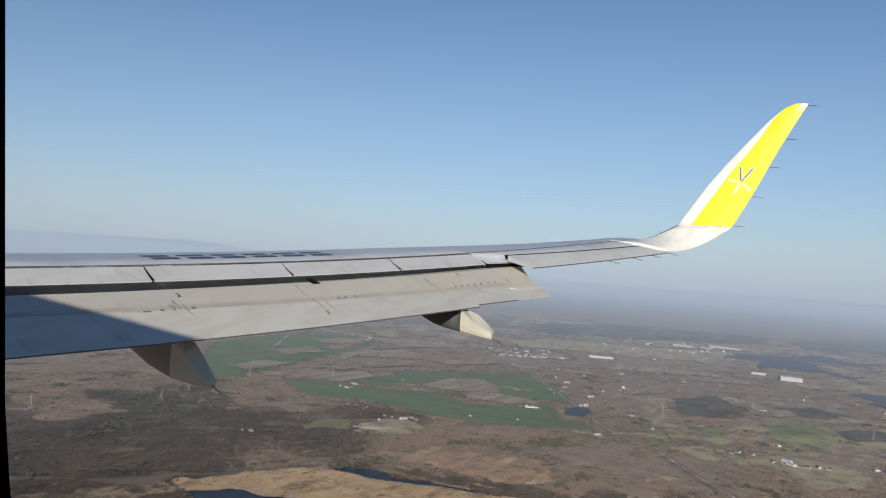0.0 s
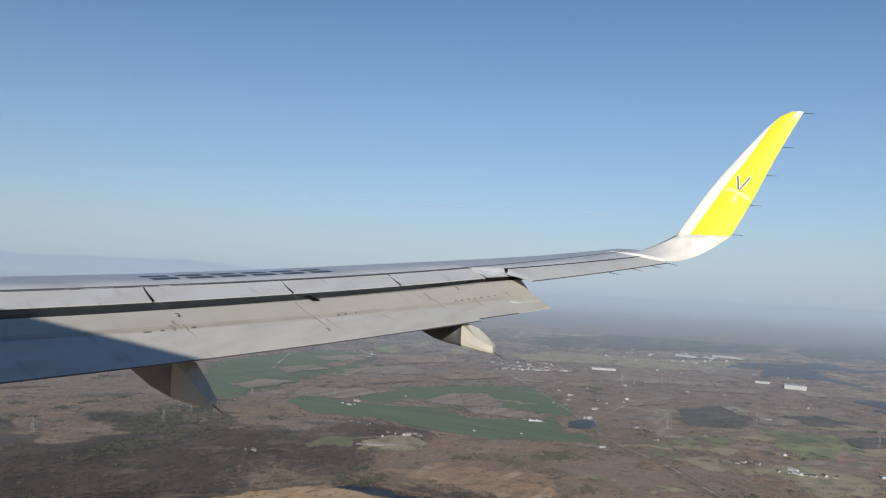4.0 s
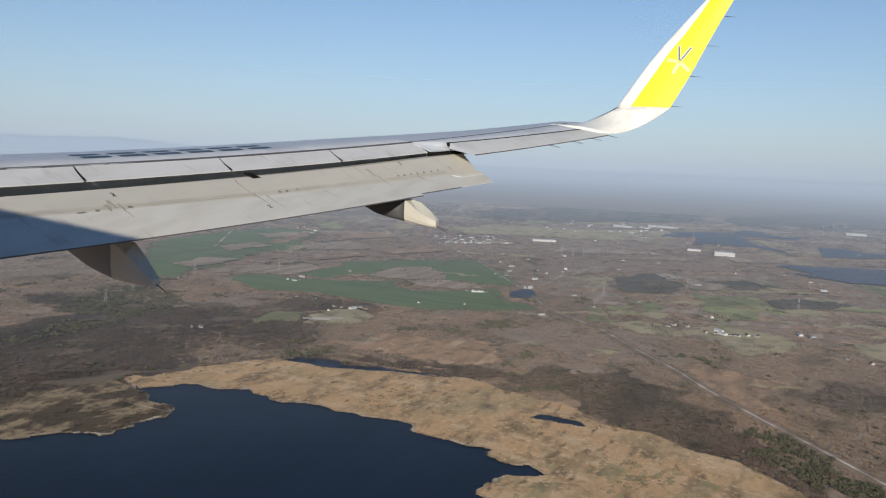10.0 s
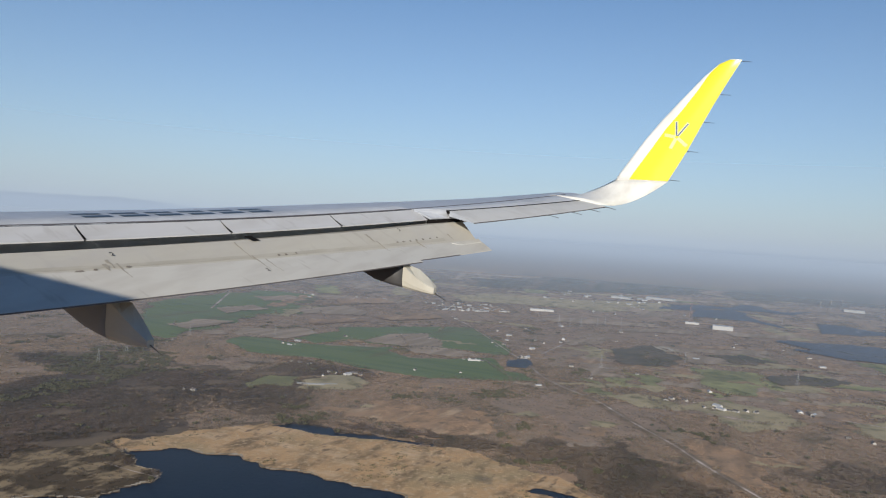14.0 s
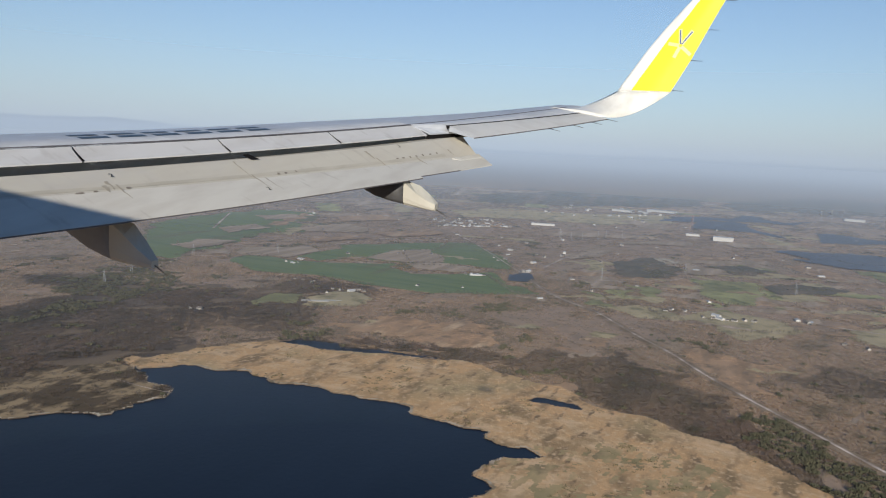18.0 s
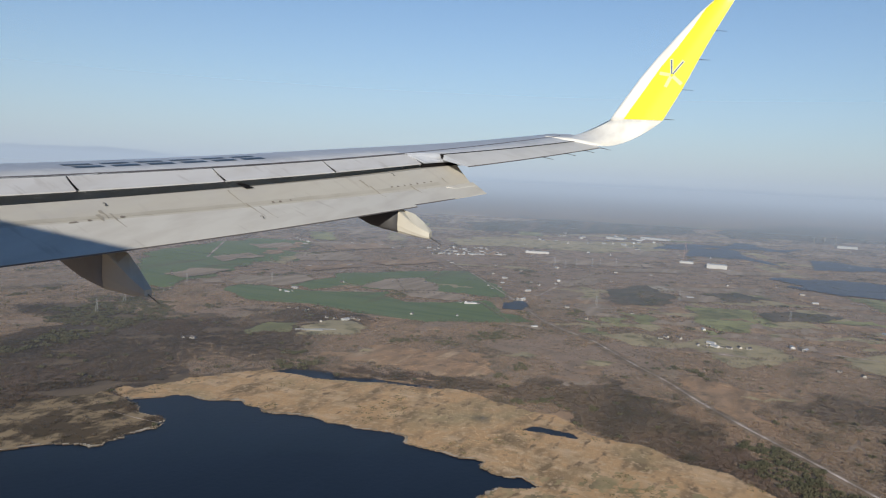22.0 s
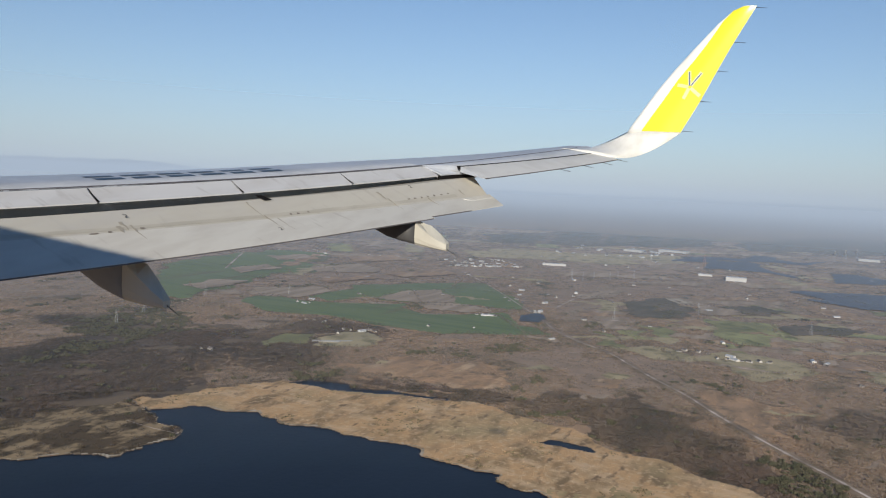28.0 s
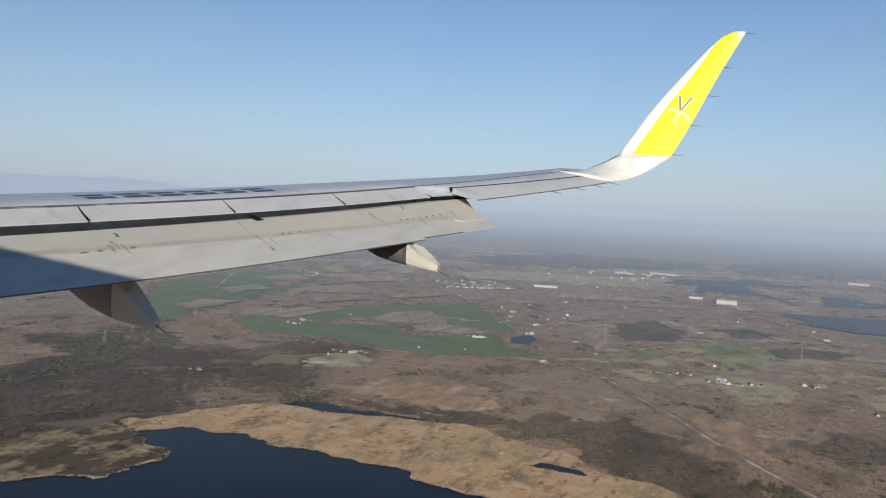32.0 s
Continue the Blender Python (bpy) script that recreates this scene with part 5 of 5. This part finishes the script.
models = [
    house("farmhouse", 14, 9, 5, 3.2, HOUSE_WALL, ROOF, "white farmhouse with a dark gabled roof", "house", "farmhouses in the fields"),
    house("farmhouse", 18, 10, 5.5, 3.5, HOUSE_WALL, ROOF, "long pale farmhouse with a dark roof", "house", "farmhouses in the fields"),
    house("barn", 26, 13, 5.5, 3.0, SHED_WALL, PALE_ROOF, "white barn with a pale metal roof", "barn", "farmhouses in the fields", False, False),
]
SPOTS = [(1190, 1060), (1195, 1040), (1810, 1265), (1820, 1230), (1800, 1235), (1600, 1090), (1600, 1065), (1585, 1030), (1605, 1035), (1545, 945), (1545, 925), (1545, 895), (1560, 870), (1570, 890), (1495, 930), (2245, 1105), (2280, 1090), (2220, 1080), (1955, 770), (1965, 745), (1965, 720), (2100, 655), (2130, 640), (1795, 210), (1815, 200), (1820, 170), (1820, 150), (1775, 105), (1775, 90), (1775, 75), (1795, 40), (1795, 20), (1805, 100), (1860, -95)]
SPOTS += [(2320, 820), (2420, 805), (2500, 730), (2455, 690), (2530, 650), (3080, 2270), (3110, 2160), (3170, 2160), (3170, 2100), (3250, 1860), (3250, 1800), (3260, 1770), (3260, 1710), (1755, 1825), (1700, 1710), (1610, 1500), (1640, 1505), (1680, -150), (1660, -190), (2075, 500), (2475, 505), (2300, 680), (3050, 120), (3020, -40), (2670, -150), (3020, 540), (3050, 410)]
for i, (x, y) in enumerate(SPOTS):
    m = settle(x, y, RNG.uniform(0, 180), RNG.uniform(0.5, 0.8))
    k = RNG.choice([0, 0, 1, 1, 2])
    copy_thing(models[k], m)
for i in range(48):
    a, r = radians(RNG.uniform(-11, 36)), RNG.uniform(1700, 4200)
    copy_thing(models[RNG.choice([0, 1, 2])], settle(r * math.cos(a), r * math.sin(a), RNG.uniform(0, 180), RNG.uniform(0.5, 0.9)))
for i in range(80):
    f, g = RNG.uniform(0, 1), RNG.uniform(0, 1) ** 2
    x, y = 3080 + 230 * f + 260 * g, 1350 - 260 * f + 190 * g
    copy_thing(models[RNG.choice([0, 1, 2])], settle(x, y, RNG.uniform(0, 180), RNG.uniform(0.55, 0.85)))
for i in range(26):
    x, y = 4100 + RNG.uniform(0, 1000), 760 + RNG.uniform(-150, 500)
    copy_thing(models[RNG.choice([1, 2, 2])], settle(x, y, RNG.uniform(0, 180), RNG.uniform(0.7, 1.3)))
for m in models:
    m.matrix_basis = settle(*[(1770, 125), (1775, 60), (1870, 1255)][models.index(m)], 20 + 40 * models.index(m), 0.7)

# greenhouses by the woods
GLAZING = material("greenhouse_glazing", (0.31, 0.31, 0.305), 0.85, mixes=[((0.28, 0.28, 0.275), 0.1, 0.4, 0.7, 3)], random=0.2)
gh = house("greenhouse", 95, 15, 4, 2.5, GLAZING, GLAZING, "long grey glazed greenhouse with a low gable", "greenhouse", "greenhouses in a row", False, False)
gh.matrix_basis = settle(1400, 900, -62, 0.62)
for i in range(1, 4):
    copy_thing(gh, settle(1400 + 10 * i, 900 - 9 * i, -62, 0.62))


def hall(name, wx, wy, h, bays, label, x, y, turn, scale=1.0, wall=None):
    """A flat-roofed hall with a parapet, doors and a roof unit."""
    e = thing(name, label, "industrial building")
    bm = bmesh.new()
    box(bm, -wx / 2, wx / 2, -wy / 2, wy / 2, 0, h)
    part("wall", bm, wall or SHED_WALL, e)
    bm = bmesh.new()
    box(bm, -wx / 2 - 0.6, wx / 2 + 0.6, -wy / 2 - 0.6, wy / 2 + 0.6, h, h + 1.0)
    part("roof", bm, PALE_ROOF, e)
    for i in range(bays):
        bm = bmesh.new()
        cx = -wx / 2 + wx * (i + 0.5) / bays
        box(bm, cx - wx / bays * 0.25, cx + wx / bays * 0.25, -wy / 2 - 0.15, -wy / 2 + 0.2, 0, h * 0.45)
        part("door", bm, GLASS_DARK, e)
    for i in range(max(1, bays // 2)):
        bm = bmesh.new()
        cx = -wx / 2 + wx * (i + 0.7) / max(1, bays // 2)
        box(bm, cx - 3, cx + 3, -2.5, 2.5, h + 1.0, h + 3.2)
        part("roof_unit", bm, PALE_ROOF, e)
    e.matrix_basis = settle(x, y, turn, scale)
    return e


hall("warehouse", 84, 45, 17, 8, "large white windowless warehouse far across the plain", 3550, 200, 95)
hall("factory_hall", 110, 26, 9, 9, "long white factory hall beside the town", 3530, 1010, 110)
hall("factory_hall", 60, 24, 8, 5, "white factory hall beside the tall mast", 3670, 340, 100)
hall("factory_hall", 180, 60, 12, 4, "pale factory hall beyond the town", 5070, 670, 75)
hall("factory_hall", 120, 50, 12, 4, "low pale hall beyond the town", 4850, 880, 75)
hall("storage_hall", 34, 10, 4, 5, "white storage hall at the edge of the crop field", 1955, 740, 118)
hall("storage_hall", 24, 10, 4, 4, "white storage hall by the dark pond", 2110, 645, 110)
hall("factory_hall", 120, 50, 14, 6, "pale factory hall on the far river bank", 5600, -470, 90)


# ---- pylons ----
def pylon(high, label, category, group, paint):
    e = thing("electricity_pylon" if group else "radio_mast", label, category, group)
    b, t = high * 0.09, high * 0.018
    for sx in (-1, 1):
        for sy in (-1, 1):
            rod("leg", (sx * b, sy * b, 0), (sx * t, sy * t, high), min(0.3, high * 0.006), paint, e)
    for k in range(7):
        f0, f1 = k / 7, (k + 1) / 7
        a0, a1 = b + (t - b) * f0, b + (t - b) * f1
        for sx, sy, ex, ey in ((-1, -1, 1, -1), (1, -1, 1, 1), (1, 1, -1, 1), (-1, 1, -1, -1)):
            rod("brace", (sx * a0, sy * a0, high * f0), (ex * a1, ey * a1, high * f1), min(0.16, high * 0.003), paint, e)
    for f in ((0.66, 0.78, 0.90) if group else (0.8, 0.95)):
        rod("crossarm", (-high * 0.16, 0, high * f), (high * 0.16, 0, high * f), high * 0.009, paint, e)
    return e


py = pylon(46, "grey steel lattice electricity pylon in the woods", "pylon", "pylons of the power line", STEEL)
P_SPOTS = [(2990, 780), (3010, 740), (3070, 710), (3140, 660), (3200, 640), (3290, 590), (2420, 235), (2240, -70), (4110, -40), (5310, -260), (5520, -330), (5740, -410), (1405, 1435), (1270, 1380), (1910, 1365), (2135, 430), (1730, 1530), (1015, 1475), (895, 1525)]
for i, (x, y) in enumerate(P_SPOTS[1:]):
    copy_thing(py, settle(x, y, 40, 0.75 if math.hypot(x, y) < 4500 else 1.5))
py.matrix_basis = settle(*P_SPOTS[0], 40)
RED = material("mast_red", (0.374, 0.257, 0.234), 0.6, mixes=[((0.328, 0.156, 0.133), 0.2, 0.4, 0.7, 3)])
mast = pylon(95, "tall red and white lattice mast beside the river", "mast", "", RED)
mast.matrix_basis = settle(3700, 350, 20)

# ---- tinted sheet that stands in for haze over the far country ----
hz = bpy.data.materials.new("valley_haze_tint")
hz.use_nodes = True
t = hz.node_tree
t.nodes.clear()
geo = t.nodes.new("ShaderNodeNewGeometry")
sep = t.nodes.new("ShaderNodeSeparateXYZ")
t.links.new(geo.outputs["Position"], sep.inputs[0])


def op(kind, a, b=None):
    n = t.nodes.new("ShaderNodeMath")
    n.operation = kind
    for i, v in enumerate((a, b)):
        if v is None:
            continue
        if isinstance(v, (int, float)):
            n.inputs[i].default_value = v
        else:
            t.links.new(v, n.inputs[i])
    return n.outputs[0]


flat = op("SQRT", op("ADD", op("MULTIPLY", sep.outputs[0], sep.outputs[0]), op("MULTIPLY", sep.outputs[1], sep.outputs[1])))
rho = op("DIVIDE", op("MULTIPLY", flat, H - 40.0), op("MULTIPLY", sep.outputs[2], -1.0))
# the sheet covers more with distance, so the haze is painted on it
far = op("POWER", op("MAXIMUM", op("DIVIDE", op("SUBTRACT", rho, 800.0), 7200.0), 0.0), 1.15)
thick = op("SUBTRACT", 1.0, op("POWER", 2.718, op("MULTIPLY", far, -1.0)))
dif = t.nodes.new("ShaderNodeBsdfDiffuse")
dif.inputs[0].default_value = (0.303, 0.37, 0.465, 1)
tra = t.nodes.new("ShaderNodeBsdfTransparent")
mix = t.nodes.new("ShaderNodeMixShader")
outn = t.nodes.new("ShaderNodeOutputMaterial")
for nn in (dif,):
    up = t.nodes.new("ShaderNodeCombineXYZ")
    up.inputs[0].default_value, up.inputs[1].default_value, up.inputs[2].default_value = -0.5, -0.4, 0.77
    t.links.new(up.outputs[0], nn.inputs["Normal"])
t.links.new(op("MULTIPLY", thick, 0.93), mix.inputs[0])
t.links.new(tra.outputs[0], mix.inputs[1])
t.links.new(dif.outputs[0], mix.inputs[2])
t.links.new(mix.outputs[0], outn.inputs[0])
tagged(polar_sheet("haze_sheet", -30, 80, 1.0, 820, 60000, 0.03, hz, 40.0), "see-through blue sheet painted as haze over the far country", "haze", kind="structure")

# upright tinted sheet, painted as paler haze standing on the horizon
hr = bpy.data.materials.new("horizon_haze_sheet")
hr.use_nodes = True
t = hr.node_tree
t.nodes.clear()
geo = t.nodes.new("ShaderNodeNewGeometry")
sep = t.nodes.new("ShaderNodeSeparateXYZ")
t.links.new(geo.outputs["Position"], sep.inputs[0])
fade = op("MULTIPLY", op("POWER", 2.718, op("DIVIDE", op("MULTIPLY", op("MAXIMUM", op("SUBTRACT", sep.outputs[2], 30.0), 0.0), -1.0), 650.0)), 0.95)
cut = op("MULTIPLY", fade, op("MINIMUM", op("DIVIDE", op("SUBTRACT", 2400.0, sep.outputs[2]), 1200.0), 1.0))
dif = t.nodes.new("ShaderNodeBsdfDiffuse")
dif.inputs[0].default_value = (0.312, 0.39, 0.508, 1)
tra = t.nodes.new("ShaderNodeBsdfTransparent")
mix = t.nodes.new("ShaderNodeMixShader")
outn = t.nodes.new("ShaderNodeOutputMaterial")
up = t.nodes.new("ShaderNodeCombineXYZ")
up.inputs[0].default_value, up.inputs[1].default_value, up.inputs[2].default_value = -0.5, -0.4, 0.77
t.links.new(up.outputs[0], dif.inputs["Normal"])
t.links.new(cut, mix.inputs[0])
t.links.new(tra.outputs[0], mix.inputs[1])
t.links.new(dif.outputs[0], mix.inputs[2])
t.links.new(mix.outputs[0], outn.inputs[0])
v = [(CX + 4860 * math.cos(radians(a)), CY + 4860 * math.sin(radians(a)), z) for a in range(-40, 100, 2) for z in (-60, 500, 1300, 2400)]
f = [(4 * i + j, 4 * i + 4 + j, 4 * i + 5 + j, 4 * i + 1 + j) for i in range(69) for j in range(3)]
tagged(raw("horizon_haze_sheet", v, f, hr, None, True), "upright grey-blue sheet painted as haze over the horizon", "haze", kind="structure")

# low hills on the far edge
HILL = material("distant_hills", (0.10, 0.11, 0.11), 0.95, mixes=[((0.14, 0.14, 0.13), 0.004, 0.4, 0.65, 4)], spec=0.1)
v, f = [], []
angs = [-35 + 0.5 * i for i in range(241)]
for a in angs:
    left = max(0.0, min(1.0, (a - 24) / 26))
    ridge = -5 + 66 * left + (4 + 9 * left) * math.sin(a * 0.31) + 4 * math.sin(a * 0.83 + 1) + 2 * math.sin(a * 2.3)
    for r, z in ((4872, -70), (4880, max(ridge * 0.6, -8)), (4890, max(ridge, -4)), (4900, -70)):
        v.append((CX + r * math.cos(radians(a)), CY + r * math.sin(radians(a)), z))
for i in range(len(angs) - 1):
    for j in range(3):
        f.append((4 * i + j, 4 * i + 4 + j, 4 * i + 5 + j, 4 * i + 1 + j))
tagged(raw("distant_hills", v, f, HILL, None, True), "low hills far off in the haze", "hills", kind="structure")
